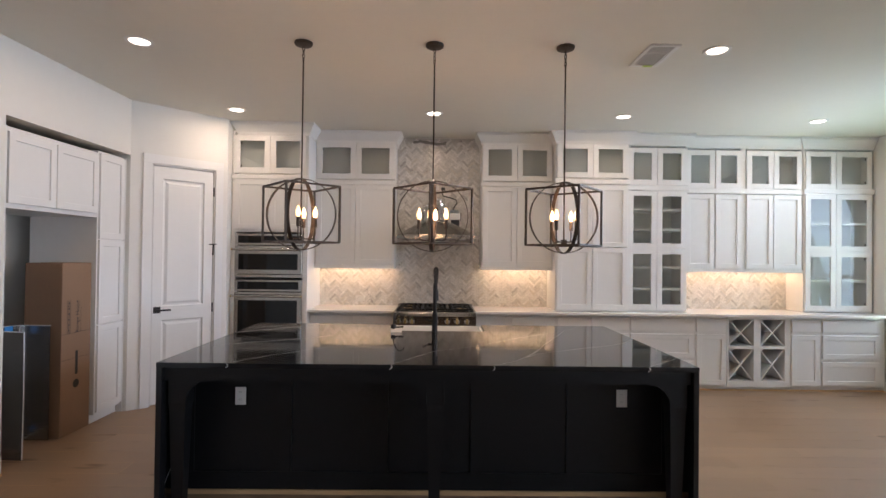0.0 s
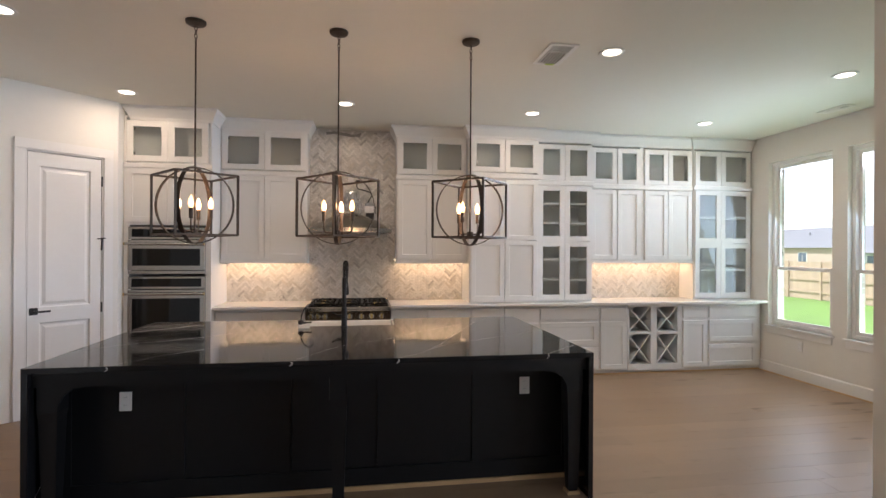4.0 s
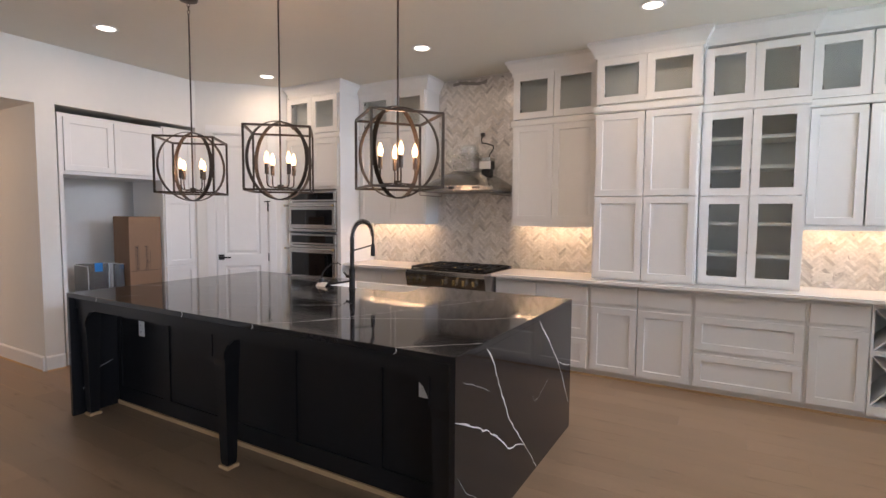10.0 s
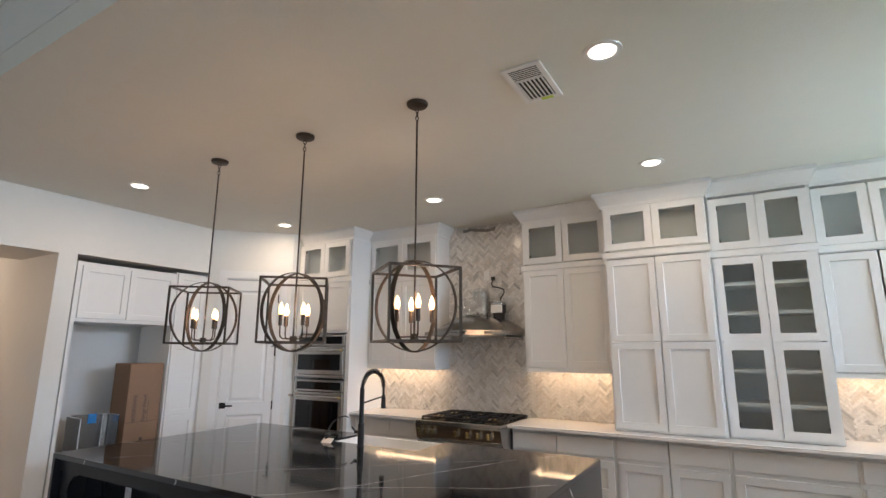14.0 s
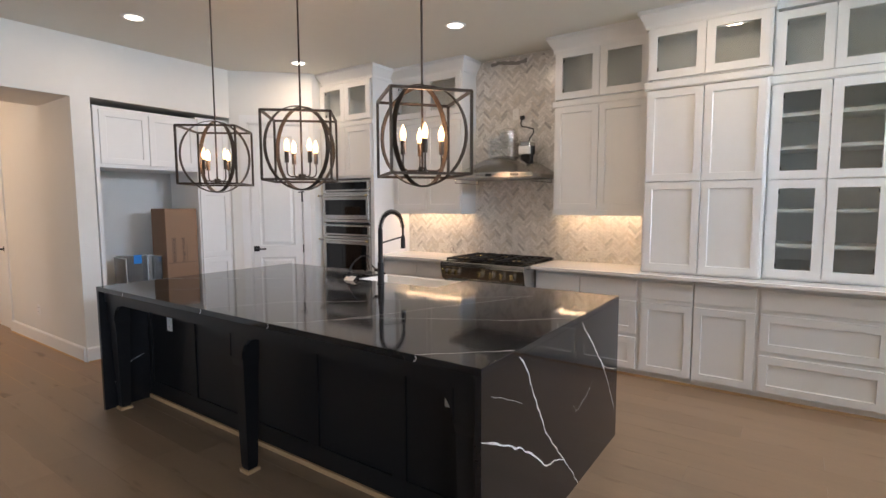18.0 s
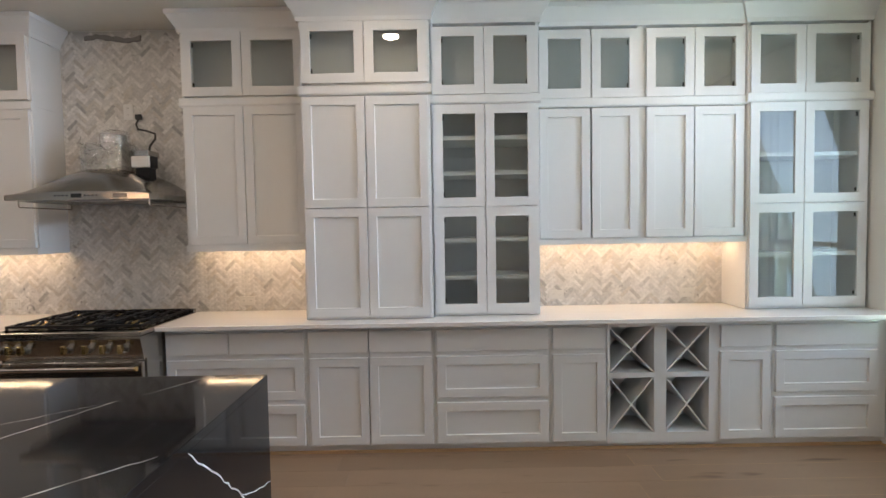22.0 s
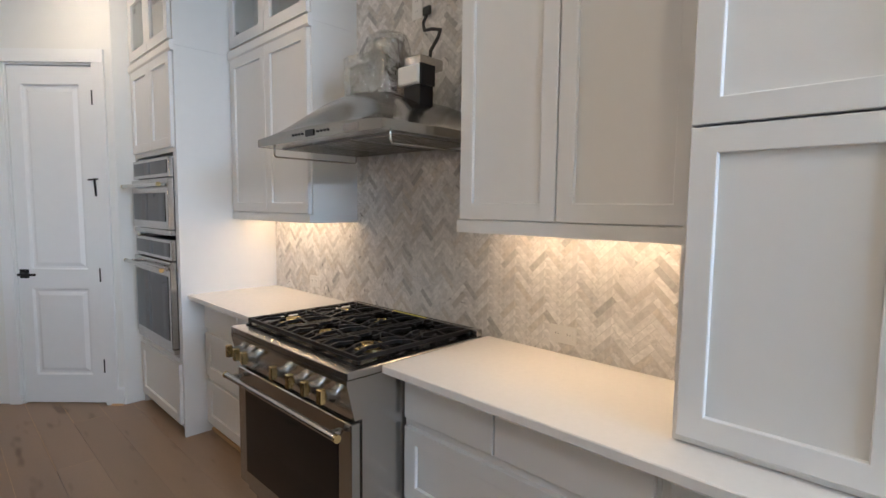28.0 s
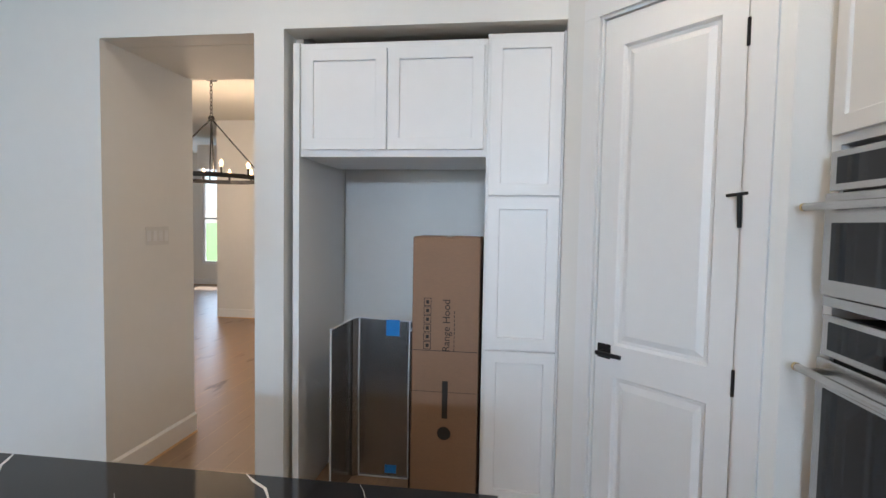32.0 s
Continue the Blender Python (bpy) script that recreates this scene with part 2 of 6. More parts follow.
def wood_floor():
    m = mat("oak_floor", (0.305, 0.205, 0.13), 0.38, vary=0.13, scale=5, stretch=(1, 7, 7), bump=0.02, bump_scale=30, per_object=0.10)
    n, l = m.node_tree.nodes, m.node_tree.links
    b = n["Principled BSDF"]
    co, knot, ramp, mul = n.new("ShaderNodeTexCoord"), n.new("ShaderNodeTexNoise"), n.new("ShaderNodeValToRGB"), n.new("ShaderNodeMix")
    mp = n.new("ShaderNodeMapping")
    mp.inputs["Scale"].default_value = (1.1, 4.5, 4.5)
    knot.inputs["Scale"].default_value, knot.inputs["Detail"].default_value = 1.6, 2
    ramp.color_ramp.elements[0].position, ramp.color_ramp.elements[1].position = 0.29, 0.38
    ramp.color_ramp.elements[0].color, ramp.color_ramp.elements[1].color = (0.46, 0.39, 0.33, 1), (1, 1, 1, 1)
    mul.data_type, mul.blend_type = "RGBA", "MULTIPLY"
    mul.inputs["Factor"].default_value = 1
    base = b.inputs["Base Color"].links[0].from_socket
    l.new(co.outputs["Object"], mp.inputs["Vector"])
    l.new(mp.outputs["Vector"], knot.inputs["Vector"])
    l.new(knot.outputs["Fac"], ramp.inputs["Fac"])
    l.new(base, mul.inputs["A"])
    l.new(ramp.outputs["Color"], mul.inputs["B"])
    l.new(mul.outputs["Result"], b.inputs["Base Color"])
    return m


def tile_marble():
    """Marble mosaic: each piece its own tone, white to grey with a few tan ones, veined."""
    m = bpy.data.materials.new("marble_tile")
    m.use_nodes = True
    n, l = m.node_tree.nodes, m.node_tree.links
    b = n["Principled BSDF"]
    info, geo, add, frac, ramp = n.new("ShaderNodeObjectInfo"), n.new("ShaderNodeNewGeometry"), n.new("ShaderNodeMath"), n.new("ShaderNodeMath"), n.new("ShaderNodeValToRGB")
    l.new(info.outputs["Random"], add.inputs[0])
    l.new(geo.outputs["Random Per Island"], add.inputs[1])
    frac.operation = "FRACT"
    l.new(add.outputs[0], frac.inputs[0])
    l.new(frac.outputs[0], ramp.inputs["Fac"])
    stops = ((0.0, (0.79, 0.775, 0.75)), (0.25, (0.67, 0.655, 0.63)), (0.50, (0.75, 0.73, 0.70)), (0.72, (0.56, 0.552, 0.54)), (0.90, (0.64, 0.605, 0.555)), (1.0, (0.42, 0.415, 0.41)))
    e = ramp.color_ramp.elements
    while len(e) < len(stops):
        e.new(0.5)
    for k, (p, c) in enumerate(stops):
        e[k].position, e[k].color = p, (*c, 1)
    co, vein, vr, mul = n.new("ShaderNodeTexCoord"), n.new("ShaderNodeTexNoise"), n.new("ShaderNodeMapRange"), n.new("ShaderNodeVectorMath")
    vein.inputs["Scale"].default_value, vein.inputs["Detail"].default_value, vein.inputs["Distortion"].default_value = 30, 7, 1.6
    vr.inputs["From Min"].default_value, vr.inputs["From Max"].default_value = 0.3, 0.7
    vr.inputs["To Min"].default_value, vr.inputs["To Max"].default_value = 0.80, 1.12
    mul.operation = "SCALE"
    l.new(co.outputs["Object"], vein.inputs["Vector"])
    l.new(vein.outputs["Fac"], vr.inputs["Value"])
    smoke, sr, both = n.new("ShaderNodeTexNoise"), n.new("ShaderNodeMapRange"), n.new("ShaderNodeMath")
    smoke.inputs["Scale"].default_value, smoke.inputs["Detail"].default_value, smoke.inputs["Distortion"].default_value = 11, 7, 2.2
    sr.inputs["From Min"].default_value, sr.inputs["From Max"].default_value = 0.27, 0.36
    sr.inputs["To Min"].default_value, sr.inputs["To Max"].default_value = 0.50, 1.0
    both.operation = "MULTIPLY"
    l.new(co.outputs["Object"], smoke.inputs["Vector"])
    l.new(smoke.outputs["Fac"], sr.inputs["Value"])
    l.new(vr.outputs["Result"], both.inputs[0])
    l.new(sr.outputs["Result"], both.inputs[1])
    l.new(ramp.outputs["Color"], mul.inputs[0])
    l.new(both.outputs[0], mul.inputs["Scale"])
    l.new(mul.outputs["Vector"], b.inputs["Base Color"])
    b.inputs["Roughness"].default_value = 0.22
    return m


def black_quartz():
    """Charcoal quartz, faintly clouded."""
    m = mat("black_quartz", (0.0135, 0.0138, 0.0155), 0.065, vary=0.22, scale=9, spec=0.4)
    return m


FLOOR, TILE, QUARTZ = wood_floor(), tile_marble(), black_quartz()
VEIN = mat("white_vein", (0.80, 0.79, 0.77), 0.25, vary=0.25, scale=30)

# ---- building helpers ----
def box(bm, x0, x1, y0, y1, z0, z1, bevel=0.0):
    v = [bm.verts.new(p) for p in ((x0, y0, z0), (x1, y0, z0), (x1, y1, z0), (x0, y1, z0), (x0, y0, z1), (x1, y0, z1), (x1, y1, z1), (x0, y1, z1))]
    f = [bm.faces.new([v[i] for i in q]) for q in ((3, 2, 1, 0), (4, 5, 6, 7), (0, 1, 5, 4), (1, 2, 6, 5), (2, 3, 7, 6), (3, 0, 4, 7))]
    if bevel:
        bmesh.ops.bevel(bm, geom=list({e for q in f for e in q.edges}), offset=bevel, segments=1, affect="EDGES")
    return f


def prism(bm, outline, z0, z1):
    """An upright solid over a flat outline (x, y), counter-clockwise."""
    low, high = [bm.verts.new((x, y, z0)) for x, y in outline], [bm.verts.new((x, y, z1)) for x, y in outline]
    bm.faces.new(low[::-1]), bm.faces.new(high)
    for i in range(len(outline)):
        j = (i + 1) % len(outline)
        bm.faces.new((low[i], low[j], high[j], high[i]))


def sweep_x(bm, profile, x0, x1):
    """A moulding along x with the outline (y, z)."""
    a, b = [bm.verts.new((x0, y, z)) for y, z in profile], [bm.verts.new((x1, y, z)) for y, z in profile]
    bm.faces.new(a), bm.faces.new(b[::-1])
    for i in range(len(profile)):
        j = (i + 1) % len(profile)
        bm.faces.new((a[j], a[i], b[i], b[j]))


def rod(bm, a, b, r, sides=10, r2=None):
    a, b = Vector(a), Vector(b)
    m = Matrix.Translation((a + b) / 2) @ (b - a).to_track_quat("Z", "Y").to_matrix().to_4x4()
    bmesh.ops.create_cone(bm, cap_ends=True, segments=sides, radius1=r, radius2=r if r2 is None else r2, depth=(b - a).length, matrix=m)


def tube(bm, points, r, sides=8):
    """A round bar bent along the points."""
    pts = [Vector(p) for p in points]
    rings = []
    for i, p in enumerate(pts):
        d = (pts[min(i + 1, len(pts) - 1)] - pts[max(i - 1, 0)]).normalized()
        u = d.orthogonal().normalized() if not rings else (u - d * u.dot(d)).normalized()
        w = d.cross(u)
        rings.append([bm.verts.new(p + r * (math.cos(k * math.tau / sides) * u + math.sin(k * math.tau / sides) * w)) for k in range(sides)])
    for a, b in zip(rings, rings[1:]):
        for k in range(sides):
            bm.faces.new((a[k], a[(k + 1) % sides], b[(k + 1) % sides], b[k]))
    bm.faces.new(rings[0][::-1]), bm.faces.new(rings[-1])


def lathe(bm, profile, centre=(0, 0, 0), sides=20):
    """A turned solid about z with the outline (radius, z)."""
    rings = [[bm.verts.new((centre[0] + max(r, 1e-4) * math.cos(k * math.tau / sides), centre[1] + max(r, 1e-4) * math.sin(k * math.tau / sides), centre[2] + z)) for k in range(sides)] for r, z in profile]
    for a, b in zip(rings, rings[1:]):
        for k in range(sides):
            bm.faces.new((a[k], a[(k + 1) % sides], b[(k + 1) % sides], b[k]))
    bm.faces.new(rings[0][::-1]), bm.faces.new(rings[-1])


def mesh_of(name, bm, material, smooth=False):
    bmesh.ops.recalc_face_normals(bm, faces=bm.faces)
    me = bpy.data.meshes.new(name)
    bm.to_mesh(me)
    bm.free()
    me.materials.append(material)
    if smooth:
        me.polygons.foreach_set("use_smooth", [True] * len(me.polygons))
        me.set_sharp_from_angle(angle=radians(35))
    return me


def part(name, bm, material, parent, label="", smooth=False):
    ob = new(name, mesh_of(name, bm, material, smooth))
    ob.parent = parent
    return tagged(ob, label)


def solid(name, bm, material, label, category, kind="", group="", smooth=False):
    return tagged(new(name, mesh_of(name, bm, material, smooth)), label, category, group, kind)


def thing(name, m, label, category, group="", kind=""):
    ob = new(name)
    ob.matrix_world = m
    return tagged(ob, label, category, group, kind)


def B(*boxes, bevel=0.0):
    bm = bmesh.new()
    for b in boxes:
        box(bm, *b, bevel=bevel)
    return bm


def ring(x0, x1, z0, z1, y0, y1, rail, top=None, bottom=None):
    """A flat rectangular frame of one piece in the plane x-z."""
    bm = bmesh.new()
    t, b = top or rail, bottom or rail
    loops = [[bm.verts.new((x, y, z)) for x, z in q] for y in (y0, y1) for q in (((x0, z0), (x1, z0), (x1, z1), (x0, z1)), ((x0 + rail, z0 + b), (x1 - rail, z0 + b), (x1 - rail, z1 - t), (x0 + rail, z1 - t)))]
    for a, c in ((0, 1), (2, 3), (0, 2), (1, 3)):
        for k in range(4):
            bm.faces.new((loops[a][k], loops[a][(k + 1) % 4], loops[c][(k + 1) % 4], loops[c][k]))
    return bm


def each(name, boxes, material, parent, label="", bevel=0.0):
    for b in boxes:
        part(name, B(b, bevel=bevel), material, parent, label)


def wall_mesh(bm, p, q, thick, z0, z1, holes=()):
    """A wall from p to q, its face on the line, its thickness to the left of the way from p to q; holes (u0, u1, z0, z1)."""
    p, q = Vector(p), Vector(q)
    length = (q - p).length
    d = (q - p) / length
    s = Vector((-d.y, d.x)) * thick
    us = sorted({0.0, length, *(h[0] for h in holes), *(h[1] for h in holes)})
    for a, b in zip(us, us[1:]):
        if b - a < 1e-3:
            continue
        gaps = sorted((h[2], h[3]) for h in holes if h[0] <= (a + b) / 2 <= h[1])
        z = z0
        for g0, g1 in gaps + [(z1, z1)]:
            if g0 > z + 1e-4:
                c = [p + d * a, p + d * b, p + d * b + s, p + d * a + s]
                prism(bm, [tuple(v) for v in c], z, g0)
            z = max(z, g1)


def wall(name, p, q, thick, z0, z1, holes=(), label="white painted plaster wall", material=None):
    bm = bmesh.new()
    wall_mesh(bm, p, q, thick, z0, z1, holes)
    return solid(name, bm, material or WALL, label, "wall", "structure")

# ---- structure ----
H = 3.05          # kitchen ceiling
HL = 3.55         # living room ceiling
NORTH, EAST, WEST = 6.745, 5.75, -2.60
BEAM = 2.49       # line where the kitchen ceiling ends

floor = solid("floor", B((-14, 9, -5.35, 2.6, -0.30, -0.012), (-14, 5.90, 2.6005, 7.2, -0.30, -0.012)), RAW_WOOD, "oak plank floor through kitchen and hall", "floor", "structure")
solid("ceiling", B((-2.9, 6.1, BEAM, 7.0, H, H + 0.15)), CEILING, "flat white ceiling with light orange-peel texture", "ceiling", "structure")
solid("ceiling_living", B((-2.9, 9.2, -5.3, BEAM - 0.004, HL, HL + 0.15)), CEILING, "raised white living room ceiling", "ceiling", "structure")
solid("wall_header", B((-2.6, 3.25, BEAM, BEAM + 0.17, H + 0.154, HL + 0.15)), WALL, "white painted header where the ceiling steps up", "wall", "structure")
solid("ceiling_dining", B((-12, -3.404, -3, 3.726, H, H + 0.15)), CEILING, "white dining room ceiling", "ceiling", "structure")
solid("ceiling_passage", B((-3.40, WEST - 0.154, 2.40, 3.726, 2.492, 2.65)), WALL, "white soffit over the cased opening", "ceiling", "structure")

wall("wall_north", (EAST + 0.15, NORTH), (-2.1, NORTH), -0.16, 0, H)
# two windows with a narrow pier between them
WINDOWS = ((5.24, 6.135), (4.165, 5.06))
WZ0, WZ1 = 0.61, 2.70
wall("wall_east", (EAST, 2.664), (EAST, NORTH), -0.16, 0, H, [(a - 2.664, b - 2.664, WZ0, WZ1) for a, b in WINDOWS])
wall("wall_nook", (3.255, 2.52), (9.0, 2.52), 0.14, 0, HL, label="white painted wall that ends at the kitchen")
NICHE = (3.887, 5.31)
OPENING = (2.84, 3.726)
wall("wall_west", (WEST, -5.2), (WEST, NICHE[1]), 0.15, 0, HL,
     [(OPENING[0] + 5.2, OPENING[1] + 5.2, 0, 2.492), (NICHE[0] + 5.2, NICHE[1] + 5.2, 0, 2.508)], label="white painted wall with a cased opening and an appliance niche")
DIAG_A, DIAG_B = (WEST, 5.31), (-1.93, 5.98)
DOOR_U = (0.195, 0.812)   # along the diagonal wall
wall("wall_diagonal", DIAG_A, DIAG_B, 0.12, 0, H, [(DOOR_U[0], DOOR_U[1], 0, 2.45)], label="white painted angled wall round the pantry door")
wall("wall_return", DIAG_B, (-1.93, NORTH), 0.10, 0, H)
# niche behind the wall
wall("wall_niche_south", (-2.754, NICHE[0]), (-3.466, NICHE[0]), -0.04, 0, 2.55, label="white painted side of the appliance niche")
wall("wall_niche_back", (-3.47, NICHE[0] - 0.04), (-3.47, 5.38), 0.1, 0, 2.55, label="white painted back of the appliance niche")
wall("wall_niche_north", (-3.466, 5.313), (-2.604, 5.313), 0.06, 0, 2.55, label="white painted side of the appliance niche")
solid("ceiling_niche", B((-3.57, -2.754, NICHE[0] - 0.04, 5.38, 2.554, 2.65)), WALL, "white painted top of the appliance niche", "ceiling", "structure")
# passage and dining room
PEND = -3.40
wall("wall_passage_south", (WEST - 0.15, OPENING[0]), (PEND, OPENING[0]), 0.44, 0, H)
wall("wall_passage_north", (-6.9, OPENING[1]), (WEST - 0.15, OPENING[1]), 0.12, 0, H, [(1.42, 2.14, 0, 2.45)], label="white painted passage wall with a door in it")
wall("wall_dining_west", (-7.4, 0.55), (-7.4, 3.9), 0.14, 0, H, label="white painted dining room end wall")
wall("wall_dining_north", (-7.4, 3.73), (-6.9, 3.73), 0.12, 0, H)
wall("wall_dining_south", (-12, -3), (PEND, -3), -0.14, 0, H)
wall("wall_far_hall", (-11, -3), (-11, 4), 0.15, 0, H, [(0.95, 1.65, 0.5, 2.6)], label="far white wall with a tall window")
wall("wall_hall_north", (-11, 2.9), (-7.54, 2.9), 0.14, 0, H)
wall("wall_living_south", (WEST, -5.2), (9.0, -5.2), -0.15, 0, HL, label="white living room wall")
# unseen wall; its three openings are assumed, to hold the added daylight lamps
wall("wall_living_east", (9.0, -5.2), (9.0, 2.516), -0.15, 0, HL, [(0.7, 2.5, 0.5, 2.7), (3.2, 5.0, 0.5, 2.7), (5.6, 7.4, 0.5, 2.7)], label="unseen white living room wall with three assumed window openings")
wall("wall_pantry_back", (-3.47, 5.40), (-3.47, 7.0), 0.1, 0, H)
wall("wall_pantry_north", (-3.47, 7.0), (-1.9, 7.0), 0.1, 0, H)


def baseboard(name, p, q, side=0.018, h=0.14):
    """A tall baseboard with an eased top and a small raw shoe strip, on the right-hand side of the way from p to q."""
    p, q = Vector(p), Vector(q)
    n = (q - p).length
    d = (q - p) / n
    bm = bmesh.new()
    sweep_x(bm, [(0, 0.0), (0, h), (-side * 0.4, h), (-side, h - 0.012), (-side, 0.0)], 0, n)
    ob = solid(name, bm, TRIM, "white painted tall baseboard", "baseboard", "structure")
    ob.matrix_world = Matrix.Translation((p.x, p.y, 0)) @ Matrix.Rotation(math.atan2(d.y, d.x), 4, "Z")
    bm = bmesh.new()
    sweep_x(bm, [(-side - 0.0005, 0), (-side - 0.0005, 0.012), (-side - 0.008, 0.008), (-side - 0.01, 0)], 0, n)
    part("shoe_strip", bm, RAW_WOOD, ob, "raw wood shoe strip")
    return ob


baseboard("baseboard", (EAST, 6.72), (EAST, 2.67))
baseboard("baseboard", (WEST, -5.0), (WEST, OPENING[0] - 0.002))
baseboard("baseboard", (WEST, OPENING[1] + 0.002), (WEST, NICHE[0] - 0.002))
baseboard("baseboard", (WEST - 0.02, OPENING[0]), (PEND, OPENING[0]))
baseboard("baseboard", (-4.70, OPENING[1]), (WEST - 0.02, OPENING[1]))
baseboard("baseboard", (-7.4, 0.56), (-7.4, 3.7))
baseboard("baseboard", (-11, -2.9), (-11, 2.85))
baseboard("baseboard", (3.27, 2.52), (8.9, 2.52))
baseboard("baseboard", (-1.995, 5.915), (-1.935, 5.975), h=0.13)

# ---- windows ----
def window(name, y0, y1, label):
    """A single-hung window in the east wall with white frame, two sashes, sill and apron."""
    w = thing(name, pose(EAST, y0, WZ0), label, "window", kind="structure")
    ww, hh = y1 - y0, WZ1 - WZ0
    mid = 0.73
    turn = Matrix.Rotation(math.pi / 2, 4, "Z")   # ring's x becomes y, ring's y becomes -x

    def upright(*a, **k):
        bm = ring(*a, **k)
        bm.transform(turn)
        return bm

    part("window_frame", upright(0.002, ww - 0.002, 0.002, hh - 0.002, -0.12, -0.055, 0.043), TRIM, w)
    for z0, z1, x in ((0.047, mid + 0.02, 0.062), (mid - 0.02, hh - 0.047, 0.092)):
        sash = part("sash", upright(0.047, ww - 0.047, z0, z1, -x - 0.024, -x, 0.036), TRIM, w)
        pane = part("pane", B((x + 0.010, x + 0.014, 0.081, ww - 0.081, z0 + 0.034, z1 - 0.034)), PANE, sash, "clear glass")
        pane.visible_shadow = False
    part("latch", B((0.052, 0.066, ww / 2 - 0.03, ww / 2 + 0.03, mid + 0.022, mid + 0.034), bevel=0.003), PLASTIC, w)
    part("window_sill", B((-0.035, 0.054, -0.03, ww + 0.03, -0.022, 0.0), bevel=0.004), TRIM, w)
    part("apron", B((-0.018, -0.001, -0.005, ww + 0.005, -0.10, -0.0225), bevel=0.003), TRIM, w)
    return w


for k, (a, b) in enumerate(WINDOWS):
    window(f"window_{k + 1}", a, b, "white single-hung window looking onto a fenced lawn")

# ---- cabinetry ----
def panel_door(w, h, t=0.02, rail=0.057, recess=0.0125, flat=False):
    """A shaker front: x 0..w, z 0..h, its face at y = -t, with eased edges and a sunk panel."""
    bm = bmesh.new()
    e = 0.002
    loops = [(0, 0.0), (0, -t + e), (e, -t)]
    if not flat:
        loops += [(rail, -t), (rail + 0.002, -t + 0.002), (rail + 0.003, -t + recess)]
    rings = [[bm.verts.new(p) for p in ((d, y, d), (w - d, y, d), (w - d, y, h - d), (d, y, h - d))] for d, y in loops]
    for a, b in zip(rings, rings[1:]):
        for k in range(4):
            bm.faces.new((a[k], a[(k + 1) % 4], b[(k + 1) % 4], b[k]))
    bm.faces.new(rings[0][::-1]), bm.faces.new(rings[-1])
    return bm


def glass_door(parent, x0, x1, z0, z1, y, rail=0.062, t=0.02, hinge_low=True):
    d = part("door", ring(x0, x1, z0, z1, y - t, y, rail), CABINET, parent, "white framed glass door")
    part("pane", B((x0 + rail - 0.006, x1 - rail + 0.006, y - 0.009, y - 0.006, z0 + rail - 0.006, z1 - rail + 0.006)), CABINET_PANE, d, "clear glass pane")
    xh = x0 + rail if hinge_low else x1 - rail
    for z in (z0 + 0.085, z1 - 0.085):
        part("hinge", B((xh - 0.006, xh + 0.008, y + 0.001, y + 0.012, z - 0.014, z + 0.014)), DARK, d, "small dark hinge")
    return d


def fronts(parent, cells, y):
    """Doors and drawers (kind, x0, x1, z0, z1) hung on the face at y."""
    for kind, x0, x1, z0, z1 in cells:
        if kind == "glass":
            glass_door(parent, x0, x1, z0, z1, y, hinge_low=x0 < min(q[1] for q in cells) + 0.05)
            continue
        bm = panel_door(x1 - x0, z1 - z0, flat=kind == "slab")
        bmesh.ops.translate(bm, verts=bm.verts, vec=(x0, y, z0))
        part("drawer_front" if kind in ("slab", "drawer") else "door", bm, CABINET, parent)


def carcase(parent, x0, x1, y0, y1, z0, z1, hollow=False, shelves=(), depth=None):
    """Body from face y0 to back y1."""
    if not hollow:
        part("body", B((x0, x1, y0, y1, z0, z1), bevel=0.001), CABINET, parent)
        return
    t = 0.018
    part("side_panel", B((x0, x0 + t, y0, y1, z0, z1)), CABINET, parent)
    part("side_panel", B((x1 - t, x1, y0, y1, z0, z1)), CABINET, parent)
    part("top_panel", B((x0 + t, x1 - t, y0, y1, z1 - t, z1)), CABINET, parent)
    part("bottom_panel", B((x0 + t, x1 - t, y0, y1, z0, z0 + t)), CABINET, parent)
    # depth sets the back panel forward, to lessen shading behind the upper glass
    yb = y0 + depth if depth else y1
    part("back_panel", B((x0 + t, x1 - t, yb - 0.008, yb, z0 + t, z1 - t)), INNER, parent)
    for z in shelves:
        part("shelf", B((x0 + t, x1 - t, y0 + 0.003, y1 - 0.008, z - 0.014, z + 0.014)), TRIM, parent, "white shelf")


def unit(name, label, x0, x1, y_face, y_back, z0, z1, cells, hollow=False, shelves=(), m=None, group="", trims=()):
    """A cabinet unit: fronts lie on the face plane y_face (their outer side); m moves the whole."""
    c = thing(name, m or pose(0, 0, 0), label, "cabinet", group)
    face = y_face + 0.02
    carcase(c, x0, x1, face, y_back, z0, z1, hollow, shelves)
    fronts(c, cells, face)
    for tx0, tx1, prof in trims:
        bm = bmesh.new()
        sweep_x(bm, prof, tx0, tx1)
        part("moulding", bm, TRIM, c)
    return c


YB = NORTH - 0.011     # back of the cabinets, against the tile
YF = 6.23
CT0, CT1 = 0.885, 0.915


def drawer_base(x0, x1, split=None):
    top = [("slab", x0 + 0.012, x1 - 0.012, 0.70, 0.845)] if split is None else [("slab", x0 + 0.012, split - 0.004, 0.70, 0.845), ("slab", split + 0.004, x1 - 0.012, 0.70, 0.845)]
    return top + [("drawer", x0 + 0.012, x1 - 0.012, 0.385, 0.665), ("drawer", x0 + 0.012, x1 - 0.012, 0.07, 0.35)]


def toe(c, x0, x1):
    part("toe_kick", B((x0, x1, YF + 0.045, YF + 0.06, 0.0, 0.0495)), CABINET, c)
    part("base_strip", B((x0, x1, YF + 0.030, YF + 0.0445, 0.0, 0.018)), RAW_WOOD, c, "raw wood strip along the floor")


